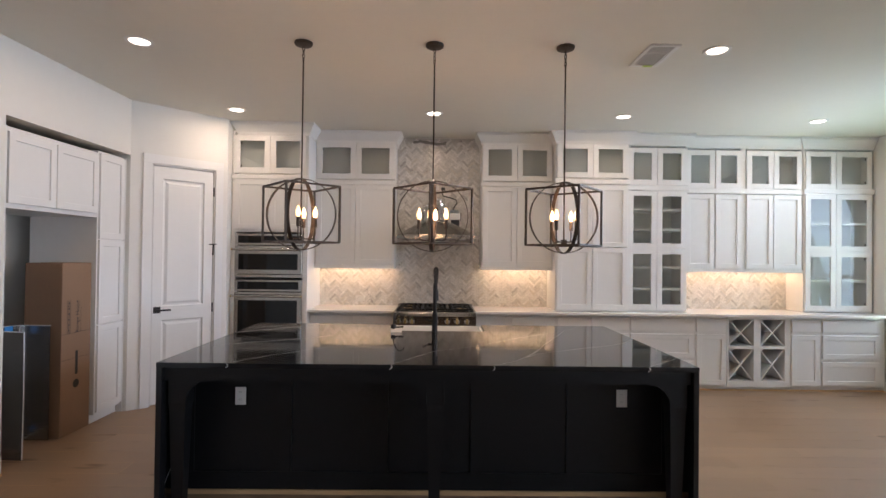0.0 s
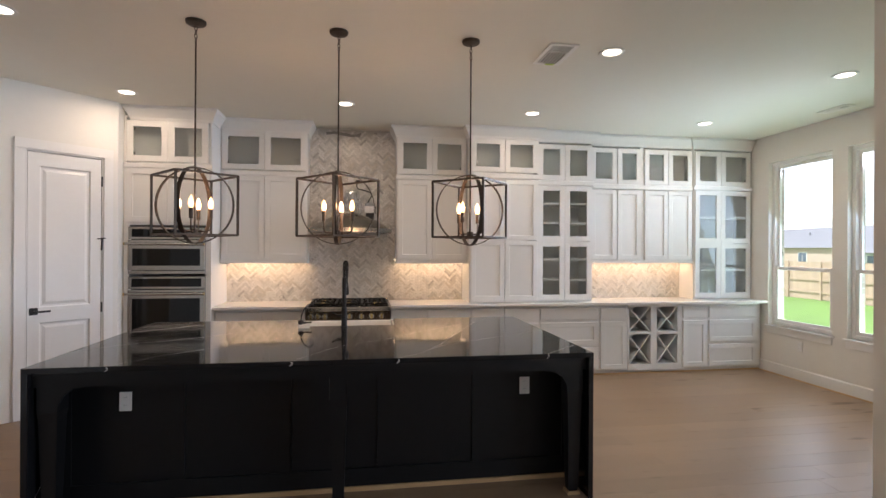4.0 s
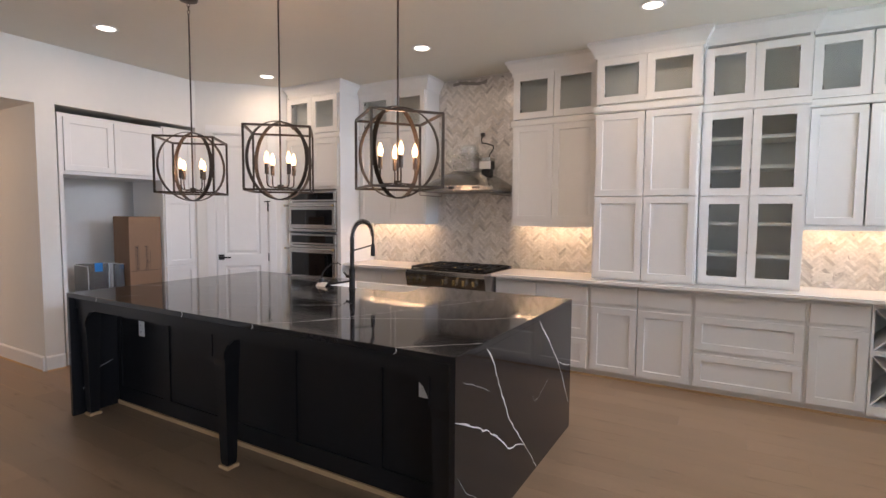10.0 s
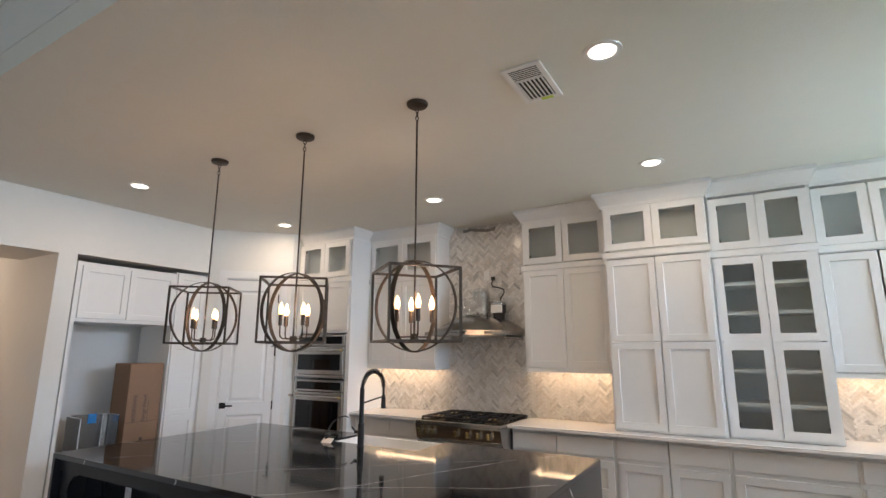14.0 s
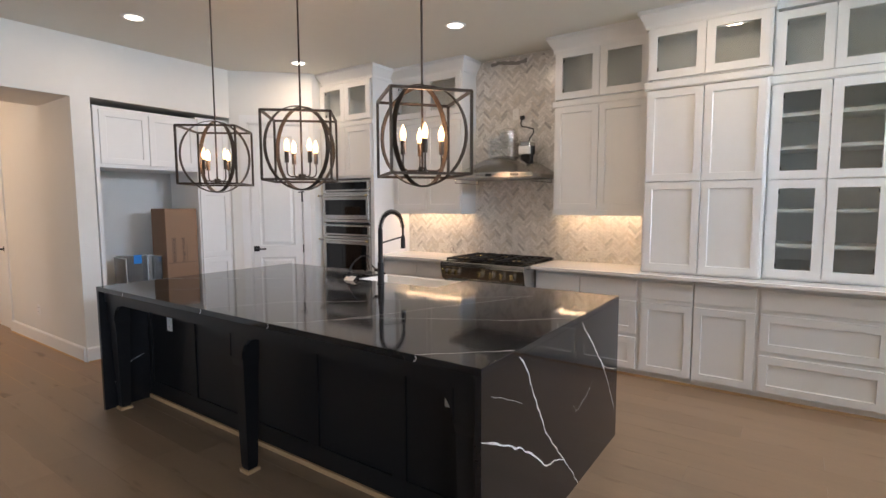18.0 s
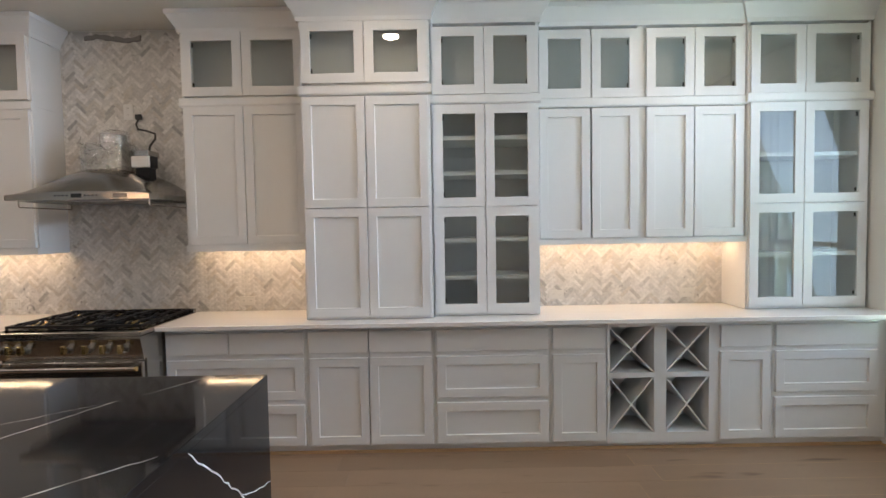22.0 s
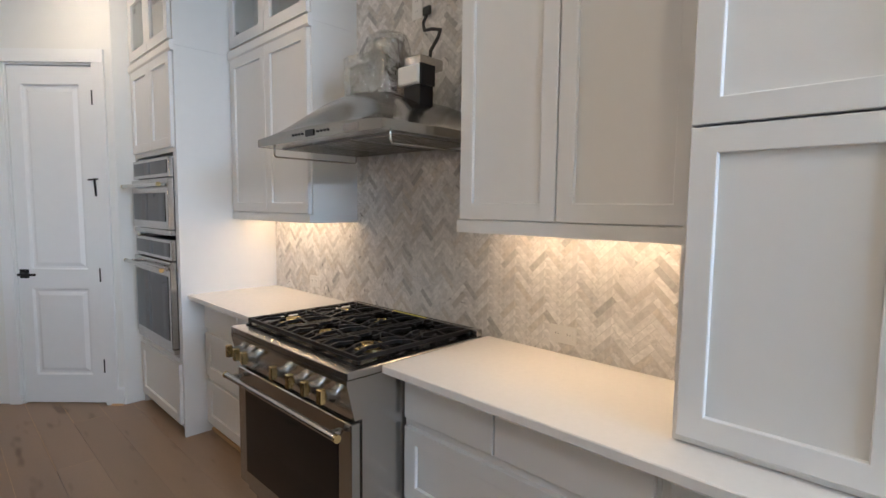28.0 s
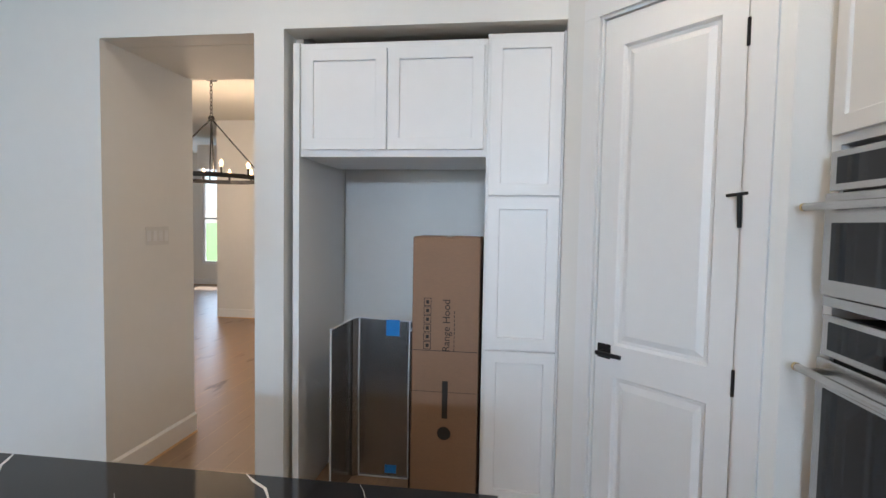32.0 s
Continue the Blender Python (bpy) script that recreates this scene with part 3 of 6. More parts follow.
def base_unit(label, x0, x1, cells, split=None):
    c = unit("base_cabinet", label, x0, split - 0.003 if split else x1, YF, YB, 0.05, 0.883, cells, group="base cabinets along the long wall")
    if split:
        part("body", B((split + 0.003, x1, YF + 0.02, YB, 0.05, 0.883), bevel=0.001), CABINET, c)
    toe(c, x0, x1)
    return c


base_unit("white base cabinet with shaker drawers beside the range", -1.058, -0.068, drawer_base(-1.058, -0.068, -0.56))
base_unit("white base cabinet with two top drawers beside the range", 0.875, 1.819, drawer_base(0.875, 1.819, 1.309))
base_unit("white base cabinet with two doors and two drawers", 1.82, 2.689,
          [("slab", 1.845, 2.242, 0.70, 0.845), ("slab", 2.25, 2.672, 0.70, 0.845), ("door", 1.845, 2.242, 0.07, 0.665), ("door", 2.25, 2.672, 0.07, 0.665)], 2.246)
base_unit("white base cabinet with three wide drawers", 2.69, 3.466, drawer_base(2.692, 3.462))
base_unit("white narrow base cabinet with drawer and door", 3.467, 3.849, [("slab", 3.484, 3.836, 0.70, 0.845), ("door", 3.484, 3.836, 0.07, 0.665)])
base_unit("white narrow base cabinet beside the wine rack", 4.565, 4.962, [("slab", 4.61, 4.948, 0.70, 0.845), ("door", 4.61, 4.948, 0.07, 0.665)])
base_unit("white base cabinet with three drawers by the window", 4.963, 5.735, drawer_base(4.968, 5.675))
# wine rack
c = thing("wine_rack", pose(0, 0, 0), "white built-in wine rack with four crossed cubbies", "wine rack")
X0, X1, F = 3.85, 4.564, YF + 0.02
each("frame_board", [(X0, 3.868, F - 0.012, YB, 0.05, 0.883), (4.165, 4.247, F - 0.012, F + 0.3, 0.121, 0.842), (4.534, X1, F - 0.012, YB, 0.05, 0.883),
                     (3.868, 4.534, F - 0.012, YB, 0.843, 0.883), (3.868, 4.534, F - 0.012, YB, 0.05, 0.12),
                     (3.868, 4.165, F - 0.012, F + 0.3, 0.498, 0.532), (4.247, 4.534, F - 0.012, F + 0.3, 0.498, 0.532)], CABINET, c)
part("back_panel", B((3.868, 4.534, F + 0.301, F + 0.31, 0.12, 0.843)), INNER, c)
for ax, bx in ((3.868, 4.165), (4.247, 4.534)):
    for az, bz in ((0.121, 0.498), (0.532, 0.843)):
        for s in (1, -1):
            bm = bmesh.new()
            w2, h2 = (bx - ax) / 2, (bz - az) / 2
            n = math.hypot(w2, h2)
            box(bm, -n + 0.006, n - 0.006, -0.002 * s + F, F + 0.298, -0.005, 0.005)
            bmesh.ops.rotate(bm, verts=bm.verts, matrix=Matrix.Rotation(-s * math.atan2(h2, w2), 3, "Y"))
            bmesh.ops.translate(bm, verts=bm.verts, vec=((ax + bx) / 2, 0, (az + bz) / 2))
            part("cross_board", bm, CABINET, c)
toe(c, X0, X1)

# countertops
def counter(x0, x1, label):
    bm = B((x0, x1, 6.135, YB, CT0, CT1), bevel=0.003)
    return solid("countertop", bm, WHITE_QUARTZ, label, "countertop")


counter(-1.062, -0.066, "white quartz countertop beside the range")
counter(0.872, 5.742, "long white quartz countertop")

BAND = lambda y, z0, z1: [(y, z0), (y - 0.018, z0), (y - 0.026, z0 + 0.012), (y - 0.026, z1 - 0.008), (y - 0.012, z1), (y, z1)]


def crown(parent, x0, x1, y, z0, proj=0.07, back=0.28):
    """A flared crown moulding with mitred returns, up to the ceiling."""
    bm = bmesh.new()
    k = proj / 0.07
    prof = ((0.0, z0), (0.012, z0), (0.016, z0 + 0.028), (0.028 * k, z0 + 0.05), (0.058 * k, z0 + 0.10), (0.064 * k, z0 + 0.108), (0.07 * k, z0 + 0.112), (0.07 * k, H - 0.002))
    loops = [[bm.verts.new(p) for p in ((x0 - d, y + back, z), (x0 - d, y - d, z), (x1 + d, y - d, z), (x1 + d, y + back, z))] for d, z in prof]
    for a, b in zip(loops, loops[1:]):
        for q in range(4):
            bm.faces.new((a[q], a[(q + 1) % 4], b[(q + 1) % 4], b[q]))
    bm.faces.new(loops[0][::-1]), bm.faces.new(loops[-1])
    part("crown", bm, TRIM, parent, "flared crown moulding")


def stack(label, x0, x1, y, z0, split_z, band, upper, doors, kinds, shelves, rail=0.0, crown_z=2.905):
    """A wall unit to the ceiling: fronts per row, a band moulding, glass fronts above, and a crown."""
    spans, left = [], x0 + 0.012
    for q in doors:
        pos, half = q if isinstance(q, tuple) else (q, 0.0)
        spans.append((left, pos - half))
        left = pos + half
    spans.append((left, x1 - 0.012))
    cells = []
    rows = list(zip(split_z, split_z[1:]))
    for r, (a, b) in enumerate(rows):
        for l, e in spans:
            cells.append((kinds, l + 0.003, e - 0.003, a + 0.003, b - 0.003))
    c = unit("wall_cabinet", label, x0, x1, y, YB, z0, band, cells, True, shelves, group="wall cabinets along the long wall")
    if rail:
        each("light_rail", [(x0, x1, y + 0.001, y + 0.0195, z0 - rail, z0), (x0, x0 + 0.018, y + 0.0197, YB, z0 - rail, z0 - 0.0003), (x1 - 0.018, x1, y + 0.0197, YB, z0 - rail, z0 - 0.0003)], CABINET, c)
    up = [("glass", l + 0.003, e - 0.003, upper[0], upper[1]) for l, e in spans]
    carcase(c, x0, x1, y + 0.02, YB, band + 0.001, 2.95, True, depth=0.15)
    for (_, e), (l2, _) in zip(spans, spans[1:]):
        if l2 - e > 0.01:
            each("stile", [(e - 0.004, l2 + 0.004, y + 0.0205, y + 0.04, z0, band - 0.001), (e - 0.004, l2 + 0.004, y + 0.0205, y + 0.04, band + 0.02, 2.93)], CABINET, c)
    fronts(c, up, y + 0.02)
    bm = bmesh.new()
    sweep_x(bm, BAND(y + 0.019, band - 0.035, band + 0.03), x0 - 0.012, x1 + 0.012)
    part("moulding", bm, TRIM, c)
    crown(c, x0 - 0.001, x1 + 0.001, y + 0.019, crown_z)
    return c


stack("tall white wall cabinet with four solid doors", 1.822, 2.688, 6.27, 0.918, (0.935, 1.672, 2.415), 2.455, (2.50, 2.90), [2.256], "door", ())
stack("white display cabinet with glass doors and shelves", 2.692, 3.425, 6.345, 0.918, (0.935, 1.668, 2.365), 2.40, (2.432, 2.88), [3.055], "glass", (1.18, 1.44, 1.9, 2.14))
stack("white wall cabinet with four doors over the bar counter", 3.428, 4.885, 6.43, 1.43, (1.435, 2.345), 2.385, (2.415, 2.88), [(3.803, 0.0035), (4.161, 0.026), 4.523], "door", (), rail=0.035)
stack("white corner display cabinet with glass doors", 4.888, 5.735, 6.41, 0.918, (0.935, 1.66, 2.36), 2.395, (2.42, 2.88), [5.279], "glass", (1.30, 2.0))
stack("white wall cabinet with two doors", 0.955, 1.82, 6.43, 1.433, (1.434, 2.40), 2.43, (2.47, 2.91), [1.383], "door", (), rail=0.045)
stack("white wall cabinet beside the oven tower", -1.058, -0.095, 6.43, 1.433, (1.434, 2.40), 2.43, (2.47, 2.91), [-0.573], "door", (), rail=0.045)

# oven tower
TX0, TX1, TY = -1.925, -1.06, 6.08
c = thing("oven_tower", pose(0, 0, 0), "tall white cabinet housing two wall ovens", "cabinet")
f = TY + 0.02
part("side_panel", B((TX0, TX0 + 0.02, f, YB, 0.0, 2.43)), CABINET, c)
part("side_panel", B((TX1 - 0.02, TX1, f, YB, 0.0, 2.43)), CABINET, c)
each("body", [(TX0 + 0.02, TX1 - 0.02, f, YB, 0.06, 0.50), (TX0 + 0.02, TX1 - 0.02, f, YB, 1.80, 2.43), (TX0 + 0.02, TX1 - 0.02, f + 0.4, YB, 0.501, 1.799)], CABINET, c)
each("stile", [(TX0 + 0.02, -1.872, f - 0.002, f + 0.02, 0.501, 1.799), (-1.112, TX1 - 0.02, f - 0.002, f + 0.02, 0.501, 1.799)], CABINET, c)
fronts(c, [("drawer", TX0 + 0.03, TX1 - 0.03, 0.08, 0.47), ("door", TX0 + 0.03, -1.495, 1.83, 2.395), ("door", -1.49, TX1 - 0.03, 1.83, 2.395)], f)
carcase(c, TX0, TX1, f, YB, 2.431, 2.95, True, depth=0.15)
fronts(c, [("glass", TX0 + 0.03, -1.495, 2.47, 2.90), ("glass", -1.49, TX1 - 0.03, 2.47, 2.90)], f)
bm = bmesh.new()
sweep_x(bm, BAND(f - 0.001, 2.395, 2.455), TX0, TX1 + 0.012)
part("moulding", bm, TRIM, c)
crown(c, TX0 + 0.07, TX1, f - 0.001, 2.905)


def handle_bar(parent, x0, x1, y, z, r=0.013):
    bm = bmesh.new()
    rod(bm, (x0, y, z), (x1, y, z), r, 14)
    bar = part("handle", bm, STEEL, parent, "round steel bar handle", smooth=True)
    for x in (x0, x1):
        s = -1 if x == x0 else 1
        bm = bmesh.new()
        rod(bm, (x, y, z), (x + s * 0.012, y, z), r * 1.08, 14)
        part("end_cap", bm, BRASS, bar, "brass end cap", smooth=True)
    for x in (x0 + 0.04, x1 - 0.04):
        part("bracket", B((x - 0.012, x + 0.012, y + 0.004, y + 0.05, z - 0.01, z + 0.008), bevel=0.002), STEEL, bar)


def wall_oven(label, z0, z1, panel, ww=0.757):
    x0 = -1.492 - ww / 2
    o = thing("wall_oven", pose(x0, f - 0.003, z0), label, "oven", "built-in ovens")
    h = z1 - z0
    part("body", B((0.02, ww - 0.02, 0.0, 0.39, 0.01, h - 0.01)), DARK, o)
    cp = part("control_panel", B((0, ww, -0.028, -0.001, h - panel, h), bevel=0.002), STEEL, o)
    part("display", B((0.035, ww - 0.035, -0.0305, -0.0285, h - panel + 0.022, h - 0.02)), DARK_GLASS, cp, "dark control display")
    d = part("door", B((0, ww, -0.04, -0.001, 0.035, h - panel - 0.008), bevel=0.003), STEEL, o, "steel oven door")
    part("door_glass", B((0.045, ww - 0.045, -0.0425, -0.0405, 0.085, h - panel - 0.10)), DARK_GLASS, d, "dark oven window")
    part("vent_strip", B((0, ww, -0.03, -0.001, 0.0, 0.03)), STEEL, o)
    handle_bar(o, -0.005, ww + 0.005, -0.092, h - panel - 0.05)
    return o


wall_oven("steel speed oven with dark glass and bar handle", 1.285, 1.775, 0.125)
wall_oven("steel wall oven with dark glass and bar handle", 0.53, 1.255, 0.13)

# niche cabinets, facing into the room
NM = pose(-2.64, 0, 0, 0, 0, 90)   # local x runs along +y of the room, local y away from it
c = unit("fridge_cabinet", "white two-door cabinet over the empty fridge space", 3.953, 4.930, 0, 0.62, 1.865, 2.45,
         [("door", 3.968, 4.418, 1.90, 2.415), ("door", 4.426, 4.915, 1.90, 2.415)], m=NM)
solid("end_panel", B((3.918, 3.952, 0.004, 0.70, 0.0, 2.45)), CABINET, "white full-height panel beside the fridge space", "panel").matrix_world = NM
c = unit("pantry_cabinet", "tall narrow white pantry cabinet with three doors", 4.931, 5.30, 0, 0.62, 0.08, 2.472,
         [("door", 4.946, 5.298, 0.10, 0.885), ("door", 4.946, 5.298, 0.895, 1.662), ("door", 4.946, 5.298, 1.672, 2.452)], m=NM)
part("toe_kick", B((4.931, 5.30, 0.06, 0.08, 0, 0.08)), CABINET, c)
part("filler", B((5.3005, 5.3105, -0.001, 0.10, 0.0, 2.472)), CABINET, c)


# ---- pantry door ----
ANG = math.degrees(math.atan2(DIAG_B[1] - DIAG_A[1], DIAG_B[0] - DIAG_A[0]))
DM = pose(DIAG_A[0], DIAG_A[1], 0, 0, 0, ANG)
d = thing("door_1", DM, "white two-panel pantry door with black lever", "door", kind="structure")
u0, u1 = DOOR_U
bm = B((u0 + 0.0155, u1 - 0.0155, 0.026, 0.046, 0.012, 2.434))
# the front is a grid of stiles and rails with two sunk, raised-field panels
xs, zs = (u0 + 0.0155, u0 + 0.105, u1 - 0.105, u1 - 0.0155), (0.012, 0.22, 0.86, 1.00, 2.31, 2.434)
for i in range(3):
    for j in range(5):
        x0, x1, z0, z1 = xs[i], xs[i + 1], zs[j], zs[j + 1]
        loops = ((0, 0.0255), (0, 0.004))
        if i == 1 and j in (1, 3):
            loops = ((0, 0.004), (0.004, 0.009), (0.010, 0.021), (0.024, 0.0225), (0.05, 0.009))
        rings = [[bm.verts.new(p) for p in ((x0 + q, y, z0 + q), (x1 - q, y, z0 + q), (x1 - q, y, z1 - q), (x0 + q, y, z1 - q))] for q, y in loops]
        for a, b in zip(rings, rings[1:]):
            for k in range(4):
                bm.faces.new((a[k], a[(k + 1) % 4], b[(k + 1) % 4], b[k]))
        bm.faces.new(rings[-1])
part("door_leaf", bm, TRIM, d)
each("jamb", [(u0 + 0.001, u0 + 0.010, -0.004, 0.10, 0, 2.445), (u1 - 0.010, u1 - 0.001, -0.004, 0.10, 0, 2.445), (u0 + 0.010, u1 - 0.010, -0.004, 0.10, 2.4405, 2.449)], TRIM, d)
each("casing", [(u0 - 0.085, u0 - 0.004, -0.019, -0.0005, 0, 2.455), (u1 + 0.004, u1 + 0.085, -0.019, -0.0005, 0, 2.455), (u0 - 0.085, u1 + 0.085, -0.019, -0.0005, 2.456, 2.545)], TRIM, d, "white door casing")
for z in (0.29, 0.963, 2.22):
    part("hinge", B((u1 - 0.016, u1 - 0.004, -0.008, 0.003, z - 0.05, z + 0.05), bevel=0.002), MATTE_BLACK, d, "black hinge")
hx = u0 + 0.062
bm = B((hx - 0.033, hx + 0.033, -0.006, 0.0035, 0.935, 1.0), bevel=0.003)
rod(bm, (hx, -0.004, 0.967), (hx, -0.05, 0.967), 0.010)
box(bm, hx - 0.012, hx + 0.115, -0.056, -0.042, 0.957, 0.975, 0.003)
part("lever_handle", bm, MATTE_BLACK, d, "square black lever handle")
bm = bmesh.new()
rod(bm, (u1 - 0.012, -0.004, 1.53), (u1 - 0.012, -0.018, 1.655), 0.008)
rod(bm, (u1 - 0.055, -0.018, 1.645), (u1 + 0.018, -0.018, 1.652), 0.006)
part("door_stop", bm, MATTE_BLACK, d, "black hinge stop")

# passage door
d = thing("door_2", pose(-5.48, OPENING[1], 0), "white passage door with black lever, closed", "door", kind="structure")
part("door_leaf", B((0.012, 0.708, 0.01, 0.045, 0.01, 2.44)), TRIM, d)
each("casing", [(-0.085, 0.0, -0.018, -0.0005, 0, 2.455), (0.72, 0.805, -0.018, -0.0005, 0, 2.455), (-0.085, 0.805, -0.018, -0.0005, 2.456, 2.54)], TRIM, d)
bm = B((0.61, 0.67, 0.0, 0.0095, 0.95, 1.01))
box(bm, 0.53, 0.65, -0.05, -0.038, 0.972, 0.99)
rod(bm, (0.64, 0.005, 0.98), (0.64, -0.045, 0.98), 0.01)
part("lever_handle", bm, MATTE_BLACK, d)

# ---- island ----
IX0, IX1, IY0, IY1, IZ = -1.222, 1.99, 3.332, 5.043, 0.914
SX0, SX1, SY0 = 0.03, 0.84, 4.645      # sink cut-out, open to the back
isl = thing("kitchen_island", pose(0, 0, 0), "black island with charcoal quartz waterfall top", "island")
top = bmesh.new()
prism(top, [(IX0, IY0), (IX1, IY0), (IX1, IY1), (SX1, IY1), (SX1, SY0), (SX0, SY0), (SX0, IY1), (IX0, IY1)], IZ - 0.03, IZ)
bmesh.ops.bevel(top, geom=[e for e in top.edges if all(v.co.z > IZ - 0.001 for v in e.verts)], offset=0.002, segments=1, affect="EDGES")
worktop = part("worktop", top, QUARTZ, isl, "charcoal quartz with thin white veins")
sides = [part("waterfall_side", B((x, x + 0.03, IY0, IY1, 0.0, IZ - 0.0305), bevel=0.001), QUARTZ, isl, "charcoal quartz slab to the floor") for x in (IX0, IX1 - 0.03)]
PY = 3.66
each("body", [(IX0 + 0.031, SX0 - 0.002, PY + 0.02, IY1 - 0.03, 0.06, IZ - 0.031), (SX1 + 0.002, IX1 - 0.031, PY + 0.02, IY1 - 0.03, 0.06, IZ - 0.031),
              (SX0 - 0.001, SX1 + 0.001, PY + 0.02, SY0 - 0.031, 0.06, IZ - 0.031), (SX0 - 0.001, SX1 + 0.001, SY0 - 0.03, IY1 - 0.03, 0.06, 0.62)], BLACK, isl)
# seating-side panelling
nb = 5
edges = [IX0 + 0.031 + (IX1 - IX0 - 0.062) * k / nb for k in range(nb + 1)]
part("back_panel", B((edges[0], edges[-1], PY + 0.006, PY + 0.0195, 0.02, IZ - 0.031)), BLACK, isl)
each("rail", [(edges[0], edges[-1], PY - 0.006, PY + 0.0055, 0.03, 0.14), (edges[0], edges[-1], PY - 0.006, PY + 0.0055, 0.79, IZ - 0.031)], BLACK, isl)
for k, x in enumerate(edges):
    a, b = max(x - 0.045, edges[0]), min(x + 0.045, edges[-1])
    part("stile", B((a, b, PY - 0.006, PY + 0.0055, 0.1405, 0.7895)), BLACK, isl)
part("floor_strip", B((edges[0], edges[-1], PY - 0.02, PY - 0.0065, 0.0, 0.028)), RAW_WOOD, isl, "raw pine strip along the floor")
part("apron", B((edges[0], edges[-1], IY0 + 0.04, IY0 + 0.06, 0.80, IZ - 0.031)), BLACK, isl)
for x in (IX0 + 0.10, 0.42, IX1 - 0.10):
    bm = bmesh.new()
    prof = ((0.028, 0.02), (0.032, 0.05), (0.047, 0.62), (0.052, 0.66), (0.052, IZ - 0.031))
    rings = [[bm.verts.new((x + sx * w, IY0 + 0.10 + sy * w, z)) for sx, sy in ((-1, -1), (1, -1), (1, 1), (-1, 1))] for w, z in prof]
    for a, b in zip(rings, rings[1:]):
        for q in range(4):
            bm.faces.new((a[q], a[(q + 1) % 4], b[(q + 1) % 4], b[q]))
    bm.faces.new(rings[0][::-1]), bm.faces.new(rings[-1])
    leg = part("leg", bm, BLACK, isl, "tapered square black leg")
    part("foot_pad", B((x - 0.04, x + 0.04, IY0 + 0.06, IY0 + 0.14, 0.0, 0.0195)), RAW_WOOD, leg, "raw wood pad")
    for s in (-1, 1):
        if not IX0 + 0.05 < x + s * 0.15 < IX1 - 0.05:
            continue
        bm = bmesh.new()
        pts = [(x + s * 0.0525, 0.80), (x + s * 0.19, 0.80)] + [(x + s * (0.0525 + 0.1375 * (1 - math.sin(a))), 0.80 - 0.13 * (1 - math.cos(a)) - 0.0) for a in (0.5, 0.9, 1.25, 1.57)]
        v0, v1 = [bm.verts.new((px, IY0 + 0.042, pz)) for px, pz in pts], [bm.verts.new((px, IY0 + 0.062, pz)) for px, pz in pts]
        bm.faces.new(v0), bm.faces.new(v1[::-1])
        for q in range(len(pts)):
            bm.faces.new((v0[q], v1[q], v1[(q + 1) % len(pts)], v0[(q + 1) % len(pts)]))
        part("bracket", bm, BLACK, isl, "curved black bracket")
# working side
each("sink_front_frame", [(SX0 - 0.03, SX0 - 0.002, IY1 - 0.029, IY1 - 0.01, 0.06, IZ - 0.031), (SX1 + 0.002, SX1 + 0.03, IY1 - 0.029, IY1 - 0.01, 0.06, IZ - 0.031)], BLACK, isl)
for a, b in ((-1.14, -0.66), (0.04, 0.43), (0.44, 0.83), (0.88, 1.38), (1.39, 1.93)):
    bm = panel_door(b - a, (0.60 if 0 < a < 0.8 else 0.86) - 0.08)
    bmesh.ops.rotate(bm, verts=bm.verts, matrix=Matrix.Rotation(math.pi, 3, "Z"))
    bmesh.ops.translate(bm, verts=bm.verts, vec=(b, IY1 - 0.0285, 0.08))
    part("door", bm, BLACK, isl)


def vein(parent, points, width, m=None, seed=1, rough=0.012):
    """A thin wandering vein laid on the stone along the points (flat coordinates)."""
    rnd = random.Random(seed)
    pts = [Vector((x, y)) for x, y in points]
    fine = []
    for a, b in zip(pts, pts[1:]):
        n = max(2, int((b - a).length / 0.035))
        for i in range(n):
            fine.append(a.lerp(b, i / n) + Vector((rnd.uniform(-1, 1), rnd.uniform(-1, 1))) * rough * (0.3 if i == 0 else 1))
    fine.append(pts[-1])
    bm = bmesh.new()
    prev = None
    for i, p in enumerate(fine):
        d = (fine[min(i + 1, len(fine) - 1)] - fine[max(i - 1, 0)]).normalized()
        s = Vector((-d.y, d.x)) * width * rnd.uniform(0.35, 1.0) * (0.4 if i in (0, len(fine) - 1) else 1)
        cur = [bm.verts.new((*(p + s), 0)), bm.verts.new((*(p - s), 0))]
        if prev:
            bm.faces.new((prev[0], prev[1], cur[1], cur[0]))
        prev = cur
    if m is not None:
        bm.transform(m)
    part("vein", bm, VEIN, parent, "thin white vein")


